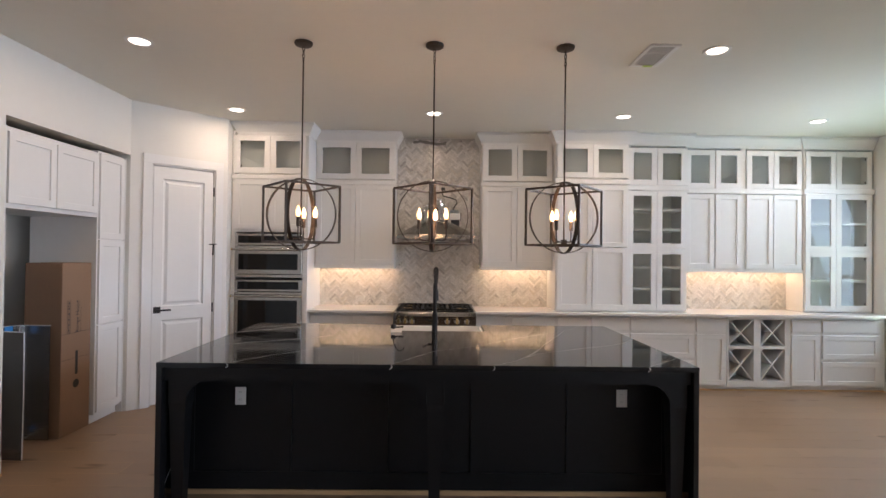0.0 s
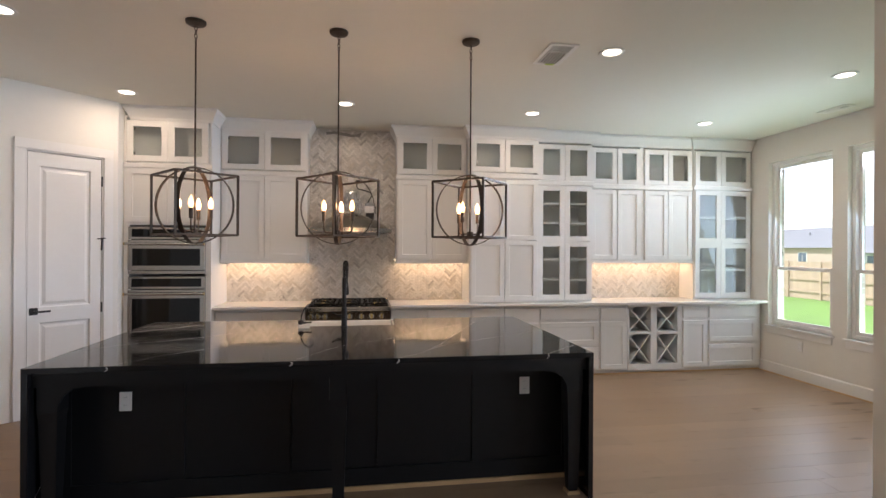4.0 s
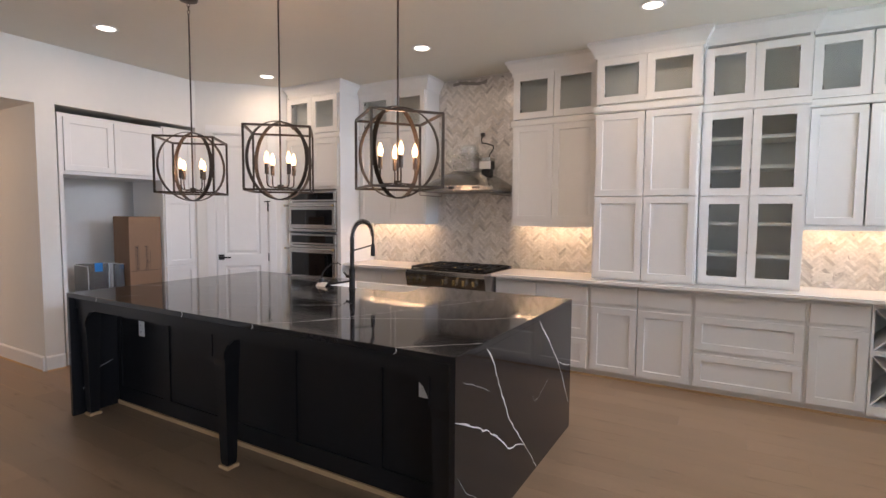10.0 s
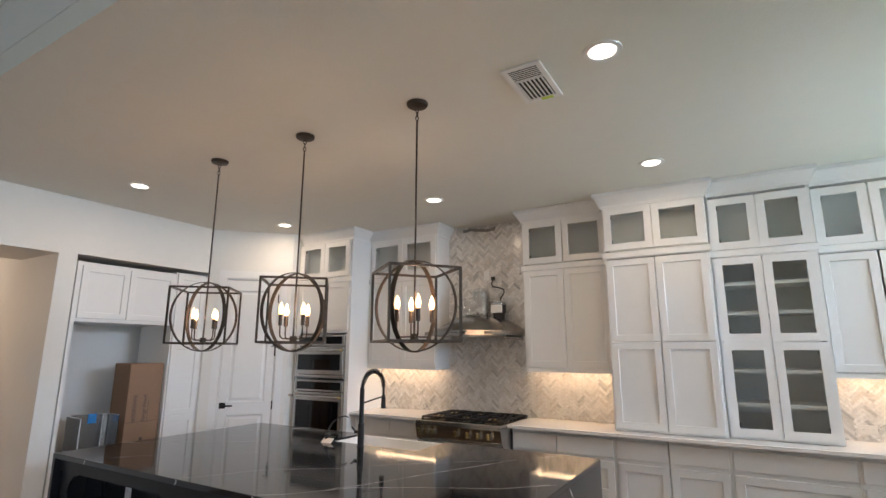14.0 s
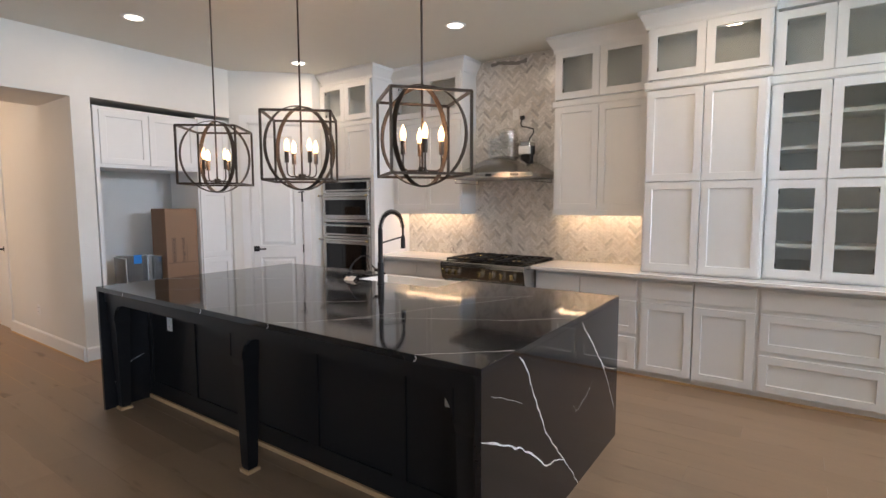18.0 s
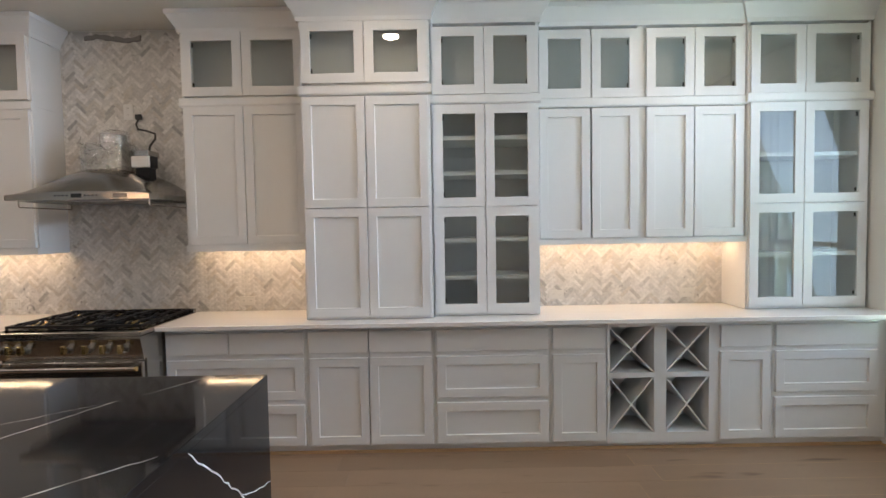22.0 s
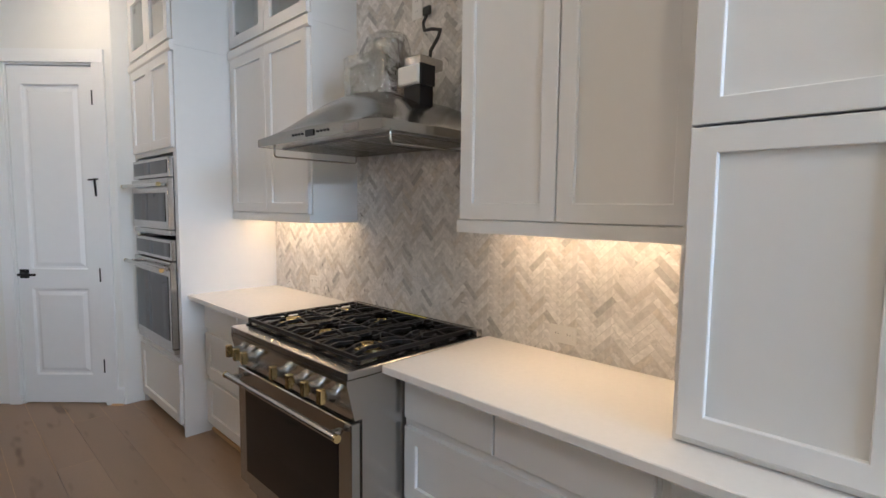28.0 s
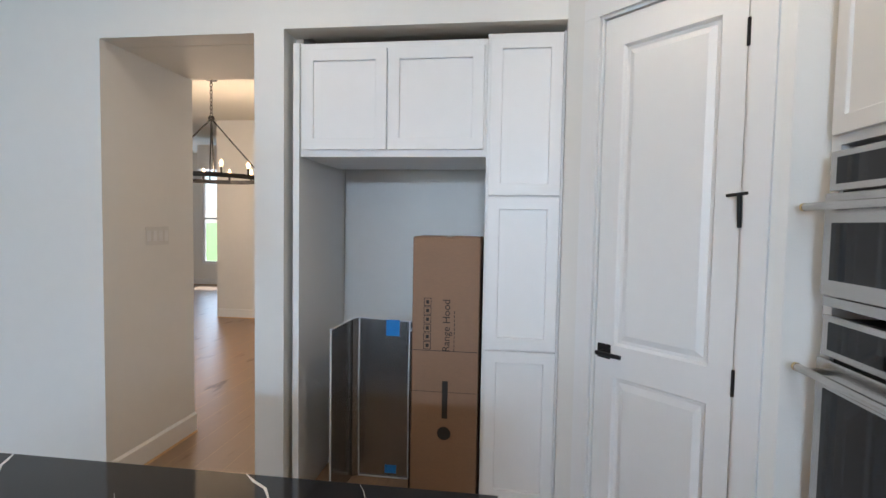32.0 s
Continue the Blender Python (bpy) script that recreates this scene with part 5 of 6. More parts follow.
# ---- pendants ----
def pendant(x, y, turn, arms):
    """The cage turns by turn, the cross of arms in it by arms, both from the x axis."""
    p = thing("pendant_light", pose(x, y, 1.8375, 0, 0, turn), "black cage pendant with four candle bulbs, lit", "pendant light", "pendants over the island")
    s, t = 0.195, 0.0065
    for z in (-s, s):
        bars = [(-s, s, -s - t, -s + t), (-s, s, s - t, s + t), (-s - t, -s + t, -s, s), (s - t, s + t, -s, s)]
        for b in bars:
            part("frame_bar", B((*b, z - t, z + t)), BRONZE, p)
    for sx in (-s, s):
        for sy in (-s, s):
            part("frame_post", B((sx - t, sx + t, sy - t, sy + t, -s, s)), BRONZE, p)
    for k, an in enumerate((45, 135)):
        bm = bmesh.new()
        R, w, th = 0.252 - 0.004 * k, 0.013, 0.0025
        ring = []
        for i in range(48):
            a = i * math.tau / 48
            ring.append([bm.verts.new((r * math.cos(a), yy, r * math.sin(a))) for r, yy in ((R - th, -w), (R + th, -w), (R + th, w), (R - th, w))])
        for i in range(48):
            a, b = ring[i], ring[(i + 1) % 48]
            for q in range(4):
                bm.faces.new((a[q], a[(q + 1) % 4], b[(q + 1) % 4], b[q]))
        bmesh.ops.rotate(bm, verts=bm.verts, matrix=Matrix.Rotation(radians(an), 3, "Z"))
        part("hoop", bm, BRONZE, p, "flat dark metal hoop", smooth=True)
    bm = bmesh.new()
    rod(bm, (0, 0, -0.17), (0, 0, 0.275), 0.006, 10)
    rod(bm, (0, 0, -0.185), (0, 0, -0.155), 0.022, 14)
    part("stem", bm, BRONZE, p, smooth=True)
    for k in range(4):
        a = k * math.pi / 2 + radians(arms - turn)
        c_, s_ = math.cos(a), math.sin(a)
        bm = bmesh.new()
        tube(bm, [(0.018 * c_, 0.018 * s_, -0.17), (0.075 * c_, 0.075 * s_, -0.172), (0.093 * c_, 0.093 * s_, -0.160), (0.098 * c_, 0.098 * s_, -0.14), (0.098 * c_, 0.098 * s_, -0.085)], 0.0045)
        arm = part("arm", bm, BRONZE, p, smooth=True)
        bm = bmesh.new()
        rod(bm, (0.098 * c_, 0.098 * s_, -0.090), (0.098 * c_, 0.098 * s_, -0.022), 0.0125, 12)
        part("candle_sleeve", bm, BRONZE, arm, smooth=True)
        bm = bmesh.new()
        lathe(bm, [(0.0, 0), (0.010, 0.0), (0.0155, 0.018), (0.0172, 0.030), (0.0125, 0.051), (0.0045, 0.073), (0.0, 0.080)], (0.098 * c_, 0.098 * s_, -0.0215), 12)
        part("bulb", bm, BULB, arm, "glowing candle bulb", smooth=True)
    bm = bmesh.new()
    rod(bm, (0, 0, 0.268), (0, 0, H - 1.8375 - 0.13), 0.0055, 10)
    part("rod", bm, BRONZE, p, smooth=True)
    bm = bmesh.new()
    for i in range(4):
        z = H - 1.8375 - 0.125 + i * 0.026
        a = [(0.009 * math.cos(k * math.tau / 10) * (1 if i % 2 else 0), 0.009 * math.cos(k * math.tau / 10) * (0 if i % 2 else 1), z + 0.016 * math.sin(k * math.tau / 10)) for k in range(11)]
        tube(bm, a, 0.003, 5)
    part("chain", bm, BRONZE, p)
    bm = bmesh.new()
    lathe(bm, [(0.0, -0.028), (0.012, -0.028), (0.058, -0.02), (0.064, -0.012), (0.064, 0.0), (0.0, 0.0)], (0, 0, H - 1.8375 - 0.001))
    part("canopy", bm, BRONZE, p, "round ceiling canopy", smooth=True)
    return p


for x, turn, arms in ((-0.537, 40, 4), (0.386, 42, 79), (1.313, 51, 45)):
    pendant(x, 3.887, turn, arms)
for x in (-0.537, 0.386, 1.313):
    point_lamp("pendant_glow", (x, 3.888, 1.87), 6.4, (1.0, 0.58, 0.30), 0.06)

# ---- ceiling fixtures ----
def downlight(x, y):
    d = thing("downlight", pose(x, y, H), "white round recessed downlight, lit", "downlight", "recessed ceiling lights")
    bm = bmesh.new()
    lathe(bm, [(0.068, -0.004), (0.072, -0.008), (0.092, -0.006), (0.095, -0.001), (0.068, -0.001)], sides=28)
    part("trim_ring", bm, TRIM, d, smooth=True)
    bm = bmesh.new()
    lathe(bm, [(0.0, -0.006), (0.066, -0.005), (0.0675, -0.0015), (0.0, -0.0015)], sides=28)
    part("lens", bm, LAMP, d, "glowing round lens", smooth=True)
    lamp = area_lamp("downlight_lamp", 0.13, 0.13, 4.7, (1.0, 0.75, 0.50), pose(x, y, H - 0.012))
    lamp.data.shape = "DISK"
    return d


for x, y in ((-1.70, 3.91), (2.40, 3.90), (4.57, 4.02), (-1.685, 5.59), (0.37, 5.615), (2.374, 5.625), (4.50, 5.69)):
    downlight(x, y)


def vent(x, y, w, l, n):
    v = thing("ceiling_vent", pose(x, y, H), "white metal ceiling air vent with slats", "vent", "ceiling vents")
    part("frame", B((-w, -w + 0.03, -l, l, -0.012, -0.001), (w - 0.03, w, -l, l, -0.012, -0.001), (-w + 0.03, w - 0.03, -l, -l + 0.03, -0.012, -0.001), (-w + 0.03, w - 0.03, l - 0.03, l, -0.012, -0.001), bevel=0.002), TRIM, v)
    part("backing", B((-w + 0.03, w - 0.03, -l + 0.03, l - 0.03, -0.004, -0.001)), DARK, v)
    t = 0.0016
    end = -l + 0.04 + 0.3 * (2 * l - 0.08)
    for k in range(n):
        yy = -l + 0.042 + (end + l - 0.048) * k / (n - 1)
        part("slat", B((-w + 0.031, w - 0.031, yy - 0.0035, yy + 0.0035, -0.0105 - t, -0.0105)), TRIM, v)
    part("divider", B((-w + 0.031, w - 0.031, end + 0.006, end + 0.014, -0.0125, -0.0045)), TRIM, v)
    for k in range(n + 1):
        x0, run = -w + 0.04 + (2 * w - 0.08) * k / n, l - 0.031 - end - 0.0145
        bm = bmesh.new()
        prism(bm, [(x0 - 0.005, 0.0), (x0 + 0.005, 0.0), (x0 + 0.005, run), (x0 - 0.005, run)], -0.0105 - t, -0.0105)
        bmesh.ops.translate(bm, verts=bm.verts, vec=(0, end + 0.0145, 0))
        part("slat", bm, TRIM, v)
    return v


v = vent(1.995, 4.01, 0.11, 0.20, 6)
part("air_sticker", B((-0.01, 0.06, 0.165, 0.192, -0.0145, -0.0125)), mat("green_sticker", (0.45, 0.60, 0.05), 0.5), v, "yellow-green sticker")
vent(5.43, 4.90, 0.07, 0.16, 5)

# ---- under-cabinet light ----
for x0, x1, z, y in ((-1.03, -0.14, 1.435, 6.62), (0.93, 1.80, 1.435, 6.62), (3.45, 4.86, 1.425, 6.62)):
    st = thing("led_strip", pose((x0 + x1) / 2, y, z), "warm LED strip under the wall cabinets, lit", "light strip", "under-cabinet lights")
    part("channel", B((x0 - (x0 + x1) / 2, x1 - (x0 + x1) / 2, -0.012, 0.012, -0.004, 0.0045)), PLASTIC, st)
    part("diffuser", B((x0 - (x0 + x1) / 2, x1 - (x0 + x1) / 2, -0.009, 0.009, -0.007, -0.0042)), STRIP, st, "glowing diffuser")
    area_lamp("strip_lamp", x1 - x0, 0.02, 2.1 * (x1 - x0), (1.0, 0.64, 0.34), pose((x0 + x1) / 2, y, z - 0.012))

# ---- chandelier in the dining room ----
ch = thing("chandelier", pose(-5.2, 1.85, 1.95), "black wagon-wheel chandelier with candle bulbs, lit", "chandelier")
bm = bmesh.new()
hoop = [[bm.verts.new((r * math.cos(i * math.tau / 40), r * math.sin(i * math.tau / 40), z)) for r, z in ((0.53, 0), (0.56, 0), (0.56, 0.045), (0.53, 0.045))] for i in range(40)]
for i in range(40):
    for q in range(4):
        bm.faces.new((hoop[i][q], hoop[i][(q + 1) % 4], hoop[(i + 1) % 40][(q + 1) % 4], hoop[(i + 1) % 40][q]))
part("ring", bm, IRON, ch, "flat black metal ring")
for k in range(4):
    a = k * math.pi / 2 + 0.6
    bm = bmesh.new()
    rod(bm, (0.545 * math.cos(a), 0.545 * math.sin(a), 0.04), (0, 0, 0.66), 0.008, 8)
    part("hanger", bm, IRON, ch)
bm = bmesh.new()
lathe(bm, [(0, 0), (0.03, 0.0), (0.035, 0.02), (0.02, 0.04), (0, 0.04)], (0, 0, 0.65))
part("hub", bm, IRON, ch)
bm = bmesh.new()
for i in range(10):
    z = 0.70 + i * 0.04
    tube(bm, [(0.014 * math.cos(k * math.tau / 8) * (i % 2), 0.014 * math.cos(k * math.tau / 8) * (1 - i % 2), z + 0.026 * math.sin(k * math.tau / 8)) for k in range(9)], 0.004, 5)
part("chain", bm, IRON, ch)
bm = bmesh.new()
lathe(bm, [(0, 0), (0.06, 0), (0.065, 0.02), (0, 0.03)], (0, 0, H - 1.95 - 0.032))
part("canopy", bm, IRON, ch)
for k in range(12):
    a = k * math.tau / 12 + 0.2
    x, y = 0.545 * math.cos(a), 0.545 * math.sin(a)
    bm = bmesh.new()
    rod(bm, (x, y, 0.045), (x, y, 0.105), 0.012, 10)
    sl = part("candle_sleeve", bm, IRON, ch)
    bm = bmesh.new()
    lathe(bm, [(0, 0), (0.01, 0), (0.019, 0.02), (0.02, 0.035), (0.012, 0.06), (0, 0.075)], (x, y, 0.1055), 10)
    part("bulb", bm, BULB, sl, "glowing candle bulb", smooth=True)
for k in range(4):
    a = k * math.pi / 2 + 0.46
    point_lamp("chandelier_glow", (-5.2 + 0.545 * math.cos(a), 1.85 + 0.545 * math.sin(a), 2.16), 12, WARM, 0.03)
# hall lantern beyond
ln = thing("drum_pendant", pose(-9.0, -0.53, 2.45), "white fabric drum pendant on a black arm", "pendant light")
bm = bmesh.new()
lathe(bm, [(0.24, 0), (0.25, 0), (0.25, 0.45), (0.24, 0.45)], sides=28)
part("shade", bm, PLASTIC, ln, "white drum shade", smooth=True)
bm = bmesh.new()
rod(bm, (0, 0, 0.2), (0, 0, 0.70), 0.008, 8)
rod(bm, (-0.24, 0, 0.44), (0.24, 0, 0.44), 0.006, 8)
part("stem", bm, IRON, ln)

w3 = thing("window_3", pose(-11.0, -1.70, 0.5), "tall white hall window", "window", kind="structure")
bm = ring(-0.348, 0.348, 0.002, 2.098, 0.03, 0.09, 0.05)
bm.transform(Matrix.Rotation(math.pi / 2, 4, "Z"))
part("window_frame", bm, TRIM, w3)
each("muntin", [(-0.08, -0.05, -0.298, 0.298, 1.03, 1.07)], TRIM, w3)

# ---- switches and outlets ----
def plate(m, label, kind="outlet", gangs=1, wide=0.07, tall=0.115, material=PLASTIC):
    p = thing("wall_switch" if kind == "switch" else "wall_outlet", m, label, "switch" if kind == "switch" else "outlet")
    part("plate", B((-wide / 2, wide / 2, -0.006, -0.0008, -tall / 2, tall / 2), bevel=0.002), material, p)
    for g in range(gangs):
        gx = (g - (gangs - 1) / 2) * (wide / gangs if kind == "switch" else 0.0)
        if kind == "switch":
            part("rocker", B((gx - 0.016, gx + 0.016, -0.010, -0.0062, -0.033, 0.033), bevel=0.002), PLASTIC, p)
        else:
            for s in (-1, 1):
                hor = wide > tall
                cx, cz = (s * 0.026, 0) if hor else (0, s * 0.024)
                r = part("receptacle", B((cx - 0.017, cx + 0.017, -0.008, -0.0062, cz - 0.017, cz + 0.017), bevel=0.002), material, p)
                for q in (-0.006, 0.006):
                    part("slot", B((cx + q - 0.0009, cx + q + 0.0009, -0.0086, -0.0081, cz - 0.001, cz + 0.006)), DARK, r)
    return p


plate(pose(-0.847, PY - 0.006, 0.632), "white duplex outlet on the black island")
plate(pose(1.645, PY - 0.006, 0.637), "white duplex outlet on the black island")
TY0 = NORTH - 0.0105
for x, z in ((-0.55, 1.0), (1.25, 0.992), (3.62, 1.0), (4.62, 1.0)):
    plate(pose(x, TY0, z), "white outlet set sideways in the tile", wide=0.115, tall=0.07, material=OUTLET)
plate(pose(0.40, TY0, 2.44), "white outlet high on the tile above the hood")
plate(pose(EAST, 5.65, 0.41, 0, 0, -90), "white outlet below the window")
plate(pose(-3.03, OPENING[0], 1.418, 0, 0, 180), "white light switch with four rockers in the passage", "switch", 4, 0.21, material=OUTLET)
plate(pose(-3.81, OPENING[1], 0.37), "white outlet low on the passage wall")

# ---- carton and loose duct cover in the fridge space ----
cb = thing("carton", pose(-2.995, 4.56, 0.0), "tall brown cardboard carton standing on end", "box")
part("carton_body", B((0.0, 0.31, 0.0, 0.352, 0.001, 1.452), bevel=0.004), CARDBOARD, cb)
each("flap", [(0.004, 0.306, 0.004, 0.174, 1.4522, 1.457), (0.004, 0.306, 0.178, 0.348, 1.4522, 1.457)], CARDBOARD, cb)
part("tape", B((-0.001, 0.3115, 0.156, 0.196, 1.4572, 1.458)), mat("clear_tape", (0.42, 0.28, 0.16), 0.25, vary=0.05), cb, "clear packing tape")
each("crease", [(0.3102, 0.3112, 0.004, 0.348, 0.858, 0.861), (0.3102, 0.3112, 0.004, 0.348, 0.64, 0.642)], INK, cb)


def words(text, size, parent, m, name="lettering", material=None):
    cu = bpy.data.curves.new(name, "FONT")
    cu.body, cu.size, cu.extrude = text, size, 0.0003
    tmp = bpy.data.objects.new(name, cu)
    scene.collection.objects.link(tmp)
    bpy.context.view_layer.update()
    me = bpy.data.meshes.new_from_object(tmp.evaluated_get(bpy.context.evaluated_depsgraph_get()))
    bpy.data.objects.remove(tmp)
    me.transform(m)
    me.materials.clear()
    me.materials.append(material or INK)
    ob = new(name, me)
    ob.parent = parent
    return tagged(ob, "printed black lettering")


# the print runs upwards on the face that looks into the room
def up_face(y, z):
    return Matrix(((0, 0, 1, 0.3108), (0, -1, 0, y), (1, 0, 0, z), (0, 0, 0, 1)))


words("Range Hood", 0.055, cb, up_face(0.20, 0.855))
bars = B(*[(0.3103, 0.3108, 0.222 + 0.0, 0.226, 0.86 + k * 0.022, 0.875 + k * 0.022) for k in range(10)])
part("small_print", bars, INK, cb, "line of small print")
part("brand_mark", B((0.3103, 0.311, 0.165, 0.195, 0.50, 0.70)), INK, cb, "dark printed maker's mark")
bm = bmesh.new()
rod(bm, (0.3103, 0.178, 0.42), (0.311, 0.178, 0.42), 0.036, 20)
part("brand_roundel", bm, INK, cb, "dark round mark")
for k in range(6):
    z = 0.865 + 0.046 * k
    part("handling_mark", B((0.3103, 0.3108, 0.062, 0.065, z, z + 0.042), (0.3103, 0.3108, 0.098, 0.101, z, z + 0.042), (0.3103, 0.3108, 0.065, 0.098, z, z + 0.003), (0.3103, 0.3108, 0.065, 0.098, z + 0.039, z + 0.042), (0.3103, 0.3108, 0.074, 0.09, z + 0.012, z + 0.03)), INK, cb, "small printed handling mark")

dc = thing("duct_cover", pose(-2.98, 4.13, 0.0), "stainless duct cover in plastic film with blue tape", "duct cover")
bm = bmesh.new()
outer = [(0.34, 0.0), (0.02, 0.02), (0.0, 0.05), (0.0, 0.37), (0.02, 0.40), (0.22, 0.41)]
inner = [(0.34, 0.004), (0.023, 0.024), (0.004, 0.052), (0.004, 0.368), (0.023, 0.396), (0.22, 0.406)]
vo, vi = [[[bm.verts.new((x, y, z + (0.02 * math.sin(9 * y) if z > 0.5 else 0))) for x, y in q] for z in (0.002, 0.95)] for q in (outer, inner)]
for a, b in ((vo[0], vo[1]), (vi[1], vi[0])):
    for i in range(len(a) - 1):
        bm.faces.new((a[i], a[i + 1], b[i + 1], b[i]))
for i in range(len(outer) - 1):
    bm.faces.new((vo[1][i], vo[1][i + 1], vi[1][i + 1], vi[1][i]))
part("sheet", bm, PLASTIC_WRAP, dc, "bent steel sheet in film")
FILM_EDGE = mat("clear_film_edge", (0.62, 0.64, 0.66), 0.3, vary=0.1, scale=20)
for run in ([(x, y, 0.952 + 0.02 * math.sin(9 * y)) for x, y in outer], [(0.008, 0.06, 0.004), (0.008, 0.055, 0.5), (0.008, 0.058, 0.955)], [(0.008, 0.362, 0.004), (0.008, 0.358, 0.5), (0.008, 0.362, 0.95)],
            [(0.338, 0.002, 0.004), (0.341, 0.003, 0.5), (0.337, 0.002, 0.95)], [(0.012, 0.06, 0.008), (0.012, 0.36, 0.008)]):
    bm = bmesh.new()
    tube(bm, run, 0.0045, 6)
    part("film_edge", bm, FILM_EDGE, dc, "folded clear film along the edge", smooth=True)
part("blue_tape", B((0.0045, 0.0055, 0.22, 0.30, 0.86, 0.955)), TAPE, dc, "strip of blue tape")
part("blue_tape", B((0.0045, 0.0055, 0.22, 0.29, 0.03, 0.08)), TAPE, dc, "strip of blue tape")


# ---- outdoors ----
solid("ground", B((9.3, 400, -300, 300, -0.80, -0.60)), GRASS, "bright green mown lawn", "ground", "structure")
solid("ground_south", B((-300, 9.29, -300, -5.36, -0.80, -0.60)), GRASS, "bright green mown lawn", "ground", "structure")
solid("ground_east", B((5.95, 9.29, 2.81, 300, -0.80, -0.60)), GRASS, "bright green mown lawn beside the house", "ground", "structure")
fe = thing("fence", pose(20.5, 0, -0.60), "weathered board fence across the lawn", "fence")
for k in range(20):
    part("post", B((-0.09, -0.052, -8 + k * 1.72, -7.91 + k * 1.72, 0, 1.72)), FENCE, fe)
each("rail", [(-0.05, -0.002, -8, 27, 0.30, 0.39), (-0.05, -0.002, -8, 27, 0.85, 0.94), (-0.05, -0.002, -8, 27, 1.36, 1.45)], FENCE, fe)
me = mesh_of("board", B((0, 0.018, 0, 0.138, 0.02, 1.70)), FENCE)
for k in range(245):
    b = new("board", me)
    b.parent, b.location = fe, (0, -8 + k * 0.1425, random.uniform(-0.012, 0.012))


def house(name, x, y, w, d, h, ridge, material, label, nwin):
    hs = thing(name, pose(x, y, -1.2), label, "house")
    part("wall", B((0, d, 0, w, 0, h)), material, hs)
    bm = bmesh.new()
    e = 0.5
    a = [bm.verts.new(p) for p in ((-e, -e, h), (d + e, -e, h), (d + e, w + e, h), (-e, w + e, h))]
    r = [bm.verts.new((d / 2, d / 2 * 0.8, ridge)), bm.verts.new((d / 2, w - d / 2 * 0.8, ridge))]
    for q in ((a[0], a[1], r[0]), (a[1], a[2], r[1], r[0]), (a[2], a[3], r[1]), (a[3], a[0], r[0], r[1]), (a[3], a[2], a[1], a[0])):
        bm.faces.new(q)
    rf = part("roof", bm, ROOF, hs, "grey shingle roof")
    for k in range(3):
        bm = bmesh.new()
        rod(bm, (d * 0.3, w * (0.3 + 0.2 * k), h), (d * 0.3, w * (0.3 + 0.2 * k), h + (ridge - h) * 0.6 + 0.5), 0.12, 8)
        part("roof_pipe", bm, ROOF, rf)
    for k in range(nwin):
        yy = w * (k + 0.7) / (nwin + 0.4)
        wd = part("window", B((-0.05, -0.001, yy - 0.75, yy + 0.75, h - 2.2, h - 0.6)), TRIM, hs, "white framed window")
        part("pane", B((-0.07, -0.051, yy - 0.66, yy - 0.04, h - 2.1, h - 0.7), (-0.07, -0.051, yy + 0.04, yy + 0.66, h - 2.1, h - 0.7)), FAR_GLASS, wd)
    return hs


house("house", 63, 53.5, 26, 14, 3.3, 6.4, BRICK, "single-storey tan brick house with grey hip roof", 4)
two = house("house", 62, 31, 20.5, 11, 5.05, 8.4, SIDING, "two-storey blue-grey house with a porch behind the fence", 5)
bm = bmesh.new()
v = [bm.verts.new(p) for p in ((-3.2, 1.5, 2.65), (-3.2, 22.3, 2.65), (-0.002, 1.5, 3.9), (-0.002, 20.3, 3.9), (-0.002, 22.3, 2.65))]
for q in ((0, 1, 3, 2), (1, 4, 3)):
    bm.faces.new([v[i] for i in q])
part("porch_roof", bm, ROOF, two, "low grey porch roof")
part("porch_wall", B((-2.4, -0.01, 2.0, 21.3, 0, 2.6)), SIDING, two)
for yy in (19.6, 17.6, 15.0, 12.0):
    wd = part("window", B((-2.45, -2.401, yy - 0.7, yy + 0.7, 1.0, 2.4)), TRIM, two, "white framed window")
    part("pane", B((-2.47, -2.451, yy - 0.6, yy + 0.6, 1.1, 2.3)), FAR_GLASS, wd)
house("house", 60, 6, 19, 11, 3.3, 6.2, SIDING, "low grey house behind the fence", 4)
house("house", 66, -22, 19, 11, 3.3, 6.4, BRICK, "far brick house with hip roof", 4)
# brick outer skin beside the windows
OUT = ((6.160, 7.1), (5.085, 5.215), (2.8, 4.14))
outer_wall = solid("wall_outer", B(*[(EAST + 0.164, EAST + 0.255, a + 0.004, b - 0.004, -0.60, H) for a, b in OUT]), GROUT, "tan brick outer wall", "wall", "structure")
JAMB = mat("jamb_brick", (0.42, 0.36, 0.31), 0.85, vary=0.15, scale=12, bump=0.3, bump_scale=60, per_object=0.25)
brick_long, brick_short = [mesh_of("brick", B((0, 0.092, 0, w_, 0, 0.057), bevel=0.003), JAMB) for w_ in (0.19, 0.13)]
for a, me in ((OUT[0][0], brick_long), (OUT[1][0], brick_short)):
    for k in range(54):
        br = new("brick", me)
        br.parent, br.location = outer_wall, (EAST + 0.166, a, -0.58 + k * 0.067)

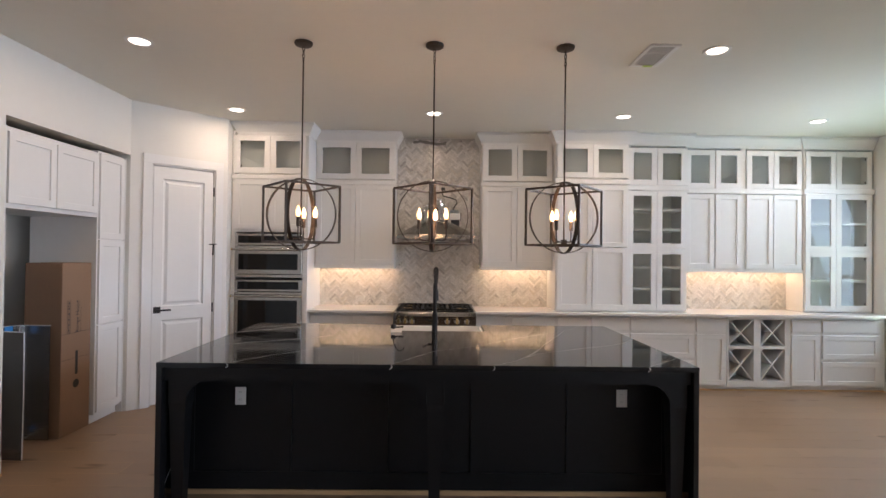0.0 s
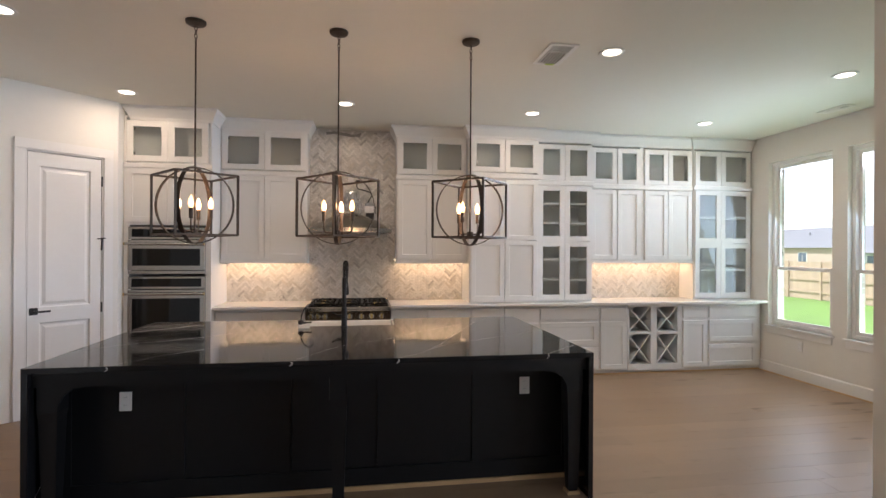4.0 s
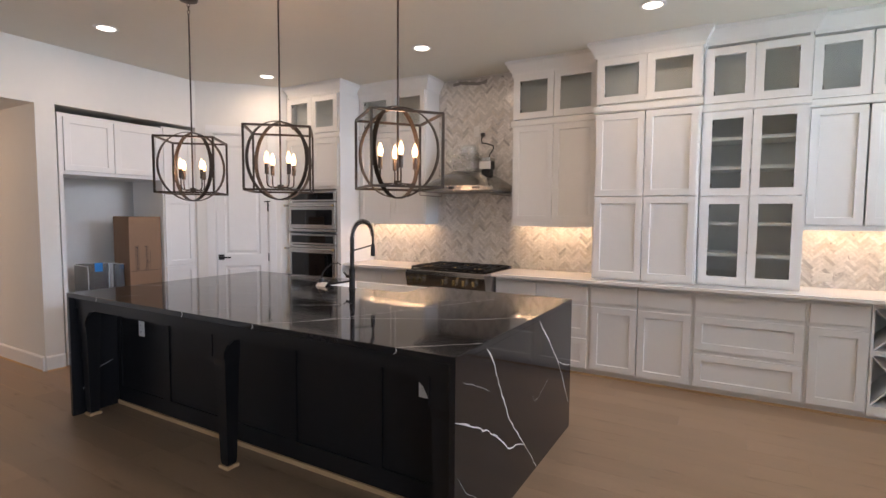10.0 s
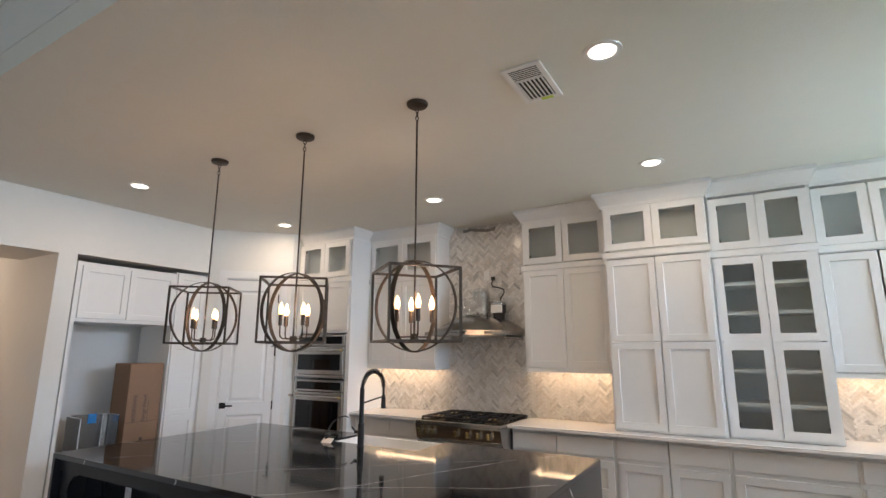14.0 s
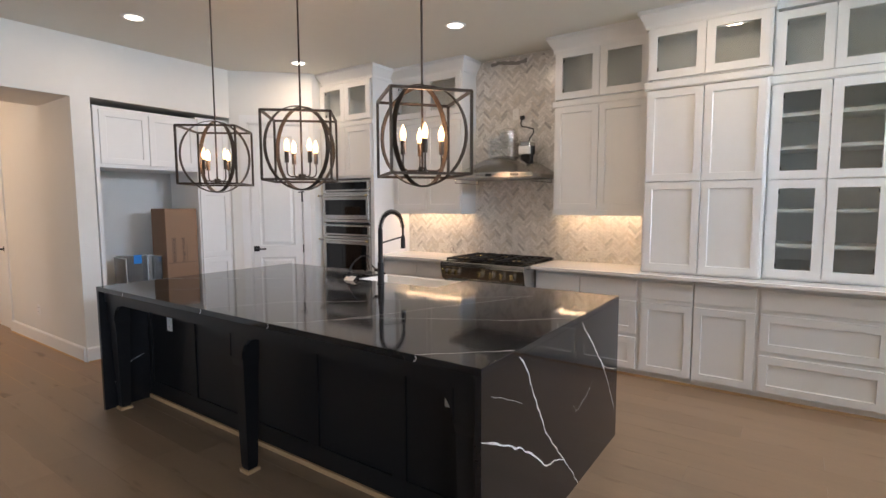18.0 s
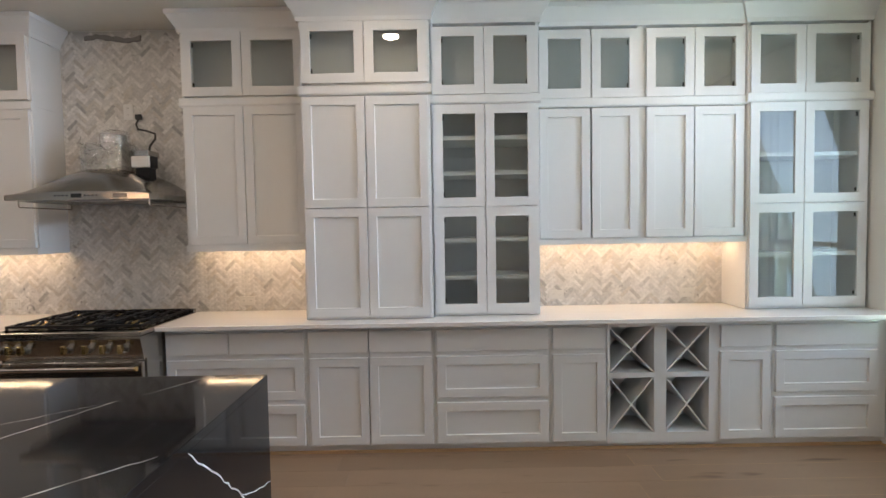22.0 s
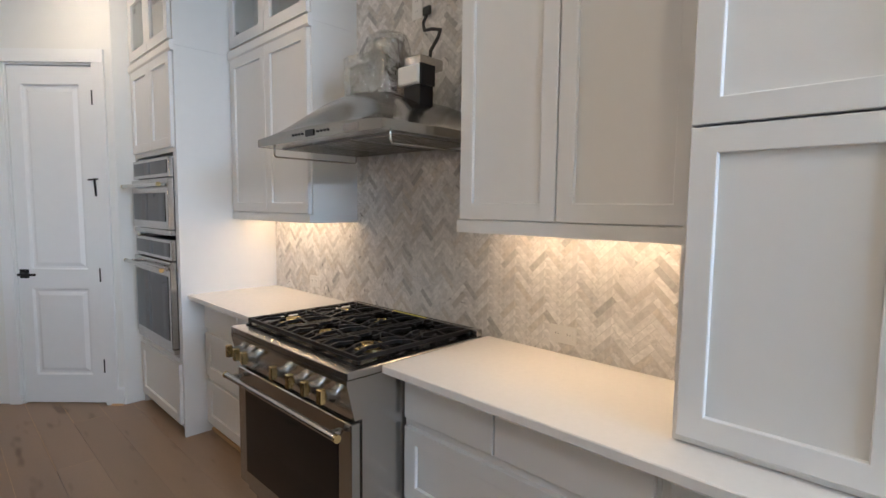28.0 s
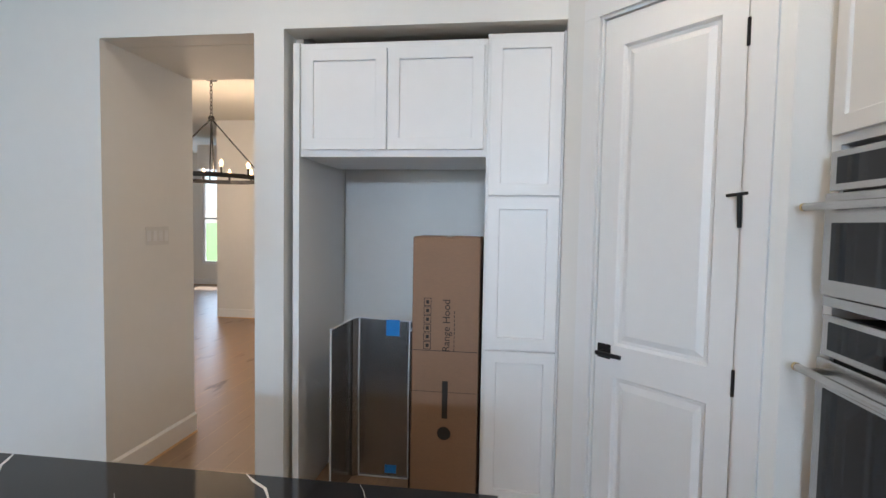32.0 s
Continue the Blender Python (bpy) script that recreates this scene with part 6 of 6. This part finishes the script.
# ---- floor planks ----
PW, PL = 0.19, 1.9
plank = mesh_of("plank", B((0.0005, PL - 0.0005, 0.0005, PW - 0.0005, -0.012, 0.0)), FLOOR)
rest_v, rest_f = [], []
rnd = random.Random(5)
rowy = -5.19
while rowy < 6.95:
    x = -7.5 - rnd.random() * PL if rowy < 4 else -3.6 - rnd.random() * PL
    end = 8.9 if rowy < 2.5 else EAST
    while x < end:
        near = 0.2 < rowy < 6.4 and -2.6 < x and x + PL < end
        if near:
            b = new("plank", plank)
            b.parent, b.location = floor, (x, rowy, 0)
        else:
            k = len(rest_v)
            x1 = min(x + PL, end)
            rest_v += [(x + 0.0012, rowy + 0.0012, 0), (x1 - 0.0012, rowy + 0.0012, 0), (x1 - 0.0012, rowy + PW - 0.0012, 0), (x + 0.0012, rowy + PW - 0.0012, 0)]
            rest_f.append((k, k + 1, k + 2, k + 3))
        x += PL
    rowy += PW
me = bpy.data.meshes.new("far_planks")
me.from_pydata(rest_v, [], rest_f)
me.materials.append(FLOOR)
fp = new("far_planks", me)
fp.parent = floor
tagged(fp, "oak planks further off", kind="stuff")
solid("floor_far", B((-11, -7.6, -3, 2.9, -0.011, -0.001)), FLOOR, "oak floor of the far hall", "floor", "structure")

# ---- herringbone tile ----
GX0 = NORTH - 0.0105
back = solid("backsplash", B((-1.06, 5.735, NORTH - 0.0097, NORTH - 0.001, CT1 - 0.03, 3.04)), GROUT, "marble herringbone mosaic on the wall behind the range", "backsplash", "structure")
W, N = 0.0255, 4
g = 0.0010
ZONES = ((-1.09, 0.0, CT1 - 0.03, 1.46), (-0.15, 1.01, 0.88, 3.03), (0.9, 1.85, CT1 - 0.03, 1.46), (3.40, 4.915, CT1 - 0.03, 1.46))
c45 = math.cos(math.pi / 4)
tile = mesh_of("tile", B((g, N * W - g, -0.0025, 0.0, g, W - g)), TILE)
tv, tf, near_tiles = [], [], 0
for i in range(-220, 430):
    for m_ in range(-50, 115):
        for vert in (0, 1):
            a, b = i + N * m_, i - N * m_
            if vert:
                a, b, w_, h_ = a + N, b - N + 1, 1, N
            else:
                w_, h_ = N, 1
            cx, cz = (a + w_ / 2) * W, (b + h_ / 2) * W
            X, Z = (cx - cz) * c45 - 0.2, (cx + cz) * c45 + 0.5
            if not any(x0 + 0.012 < X < x1 - 0.012 and z0 + 0.012 < Z < z1 - 0.03 for x0, x1, z0, z1 in ZONES):
                continue
            if near_tiles < 300 and 0.75 < X < 1.45 and 0.93 < Z < 1.44:
                t_ = new("tile", tile)
                t_.parent = back
                ang = 45 + (90 if vert else 0)
                ox, oz = (a, b) if not vert else (a + 1, b)
                t_.matrix_local = Matrix.Translation(((ox - oz) * W * c45 - 0.2, GX0 + 0.0025, (ox + oz) * W * c45 + 0.5)) @ Matrix.Rotation(radians(-ang), 4, "Y")
                near_tiles += 1
                continue
            k = len(tv)
            for yy in (GX0, GX0 + 0.0025):
                for u, v in ((a * W + g, b * W + g), ((a + w_) * W - g, b * W + g), ((a + w_) * W - g, (b + h_) * W - g), (a * W + g, (b + h_) * W - g)):
                    tv.append(((u - v) * c45 - 0.2, yy, (u + v) * c45 + 0.5))
            tf += [(k, k + 1, k + 2, k + 3), (k, k + 4, k + 5, k + 1), (k + 1, k + 5, k + 6, k + 2), (k + 2, k + 6, k + 7, k + 3), (k + 3, k + 7, k + 4, k)]
me = bpy.data.meshes.new("further_tiles")
me.from_pydata(tv, [], tf)
me.materials.append(TILE)
ft = new("further_tiles", me)
ft.parent = back
tagged(ft, "marble herringbone pieces", kind="stuff")
# torn patch of tile edge above the hood
rnd = random.Random(3)
bm = bmesh.new()
low, high = [], []
for k in range(15):
    x = 0.10 + 0.03 * k
    mid = 2.985 + 0.014 * math.sin(k * 0.45)
    low.append((x, mid - rnd.uniform(0.010, 0.022)))
    high.append((x, mid + rnd.uniform(0.010, 0.024)))
outline = low + high[::-1]
front = [bm.verts.new((x, NORTH - 0.019 - rnd.uniform(0, 0.004), z)) for x, z in outline]
rear = [bm.verts.new((x, NORTH - 0.0085, z)) for x, z in outline]
n = len(outline)
for k in range(14):
    bm.faces.new((front[k], front[k + 1], front[n - 2 - k], front[n - 1 - k]))
for k in range(n):
    bm.faces.new((front[k], rear[k], rear[(k + 1) % n], front[(k + 1) % n]))
GREY_MORTAR = mat("grey_mortar", (0.26, 0.25, 0.24), 0.9, vary=0.2, scale=30, bump=0.5, bump_scale=80)
solid("tile_edge", bm, GREY_MORTAR, "unfinished mortar patch at the top of the tile", "trim", "structure")
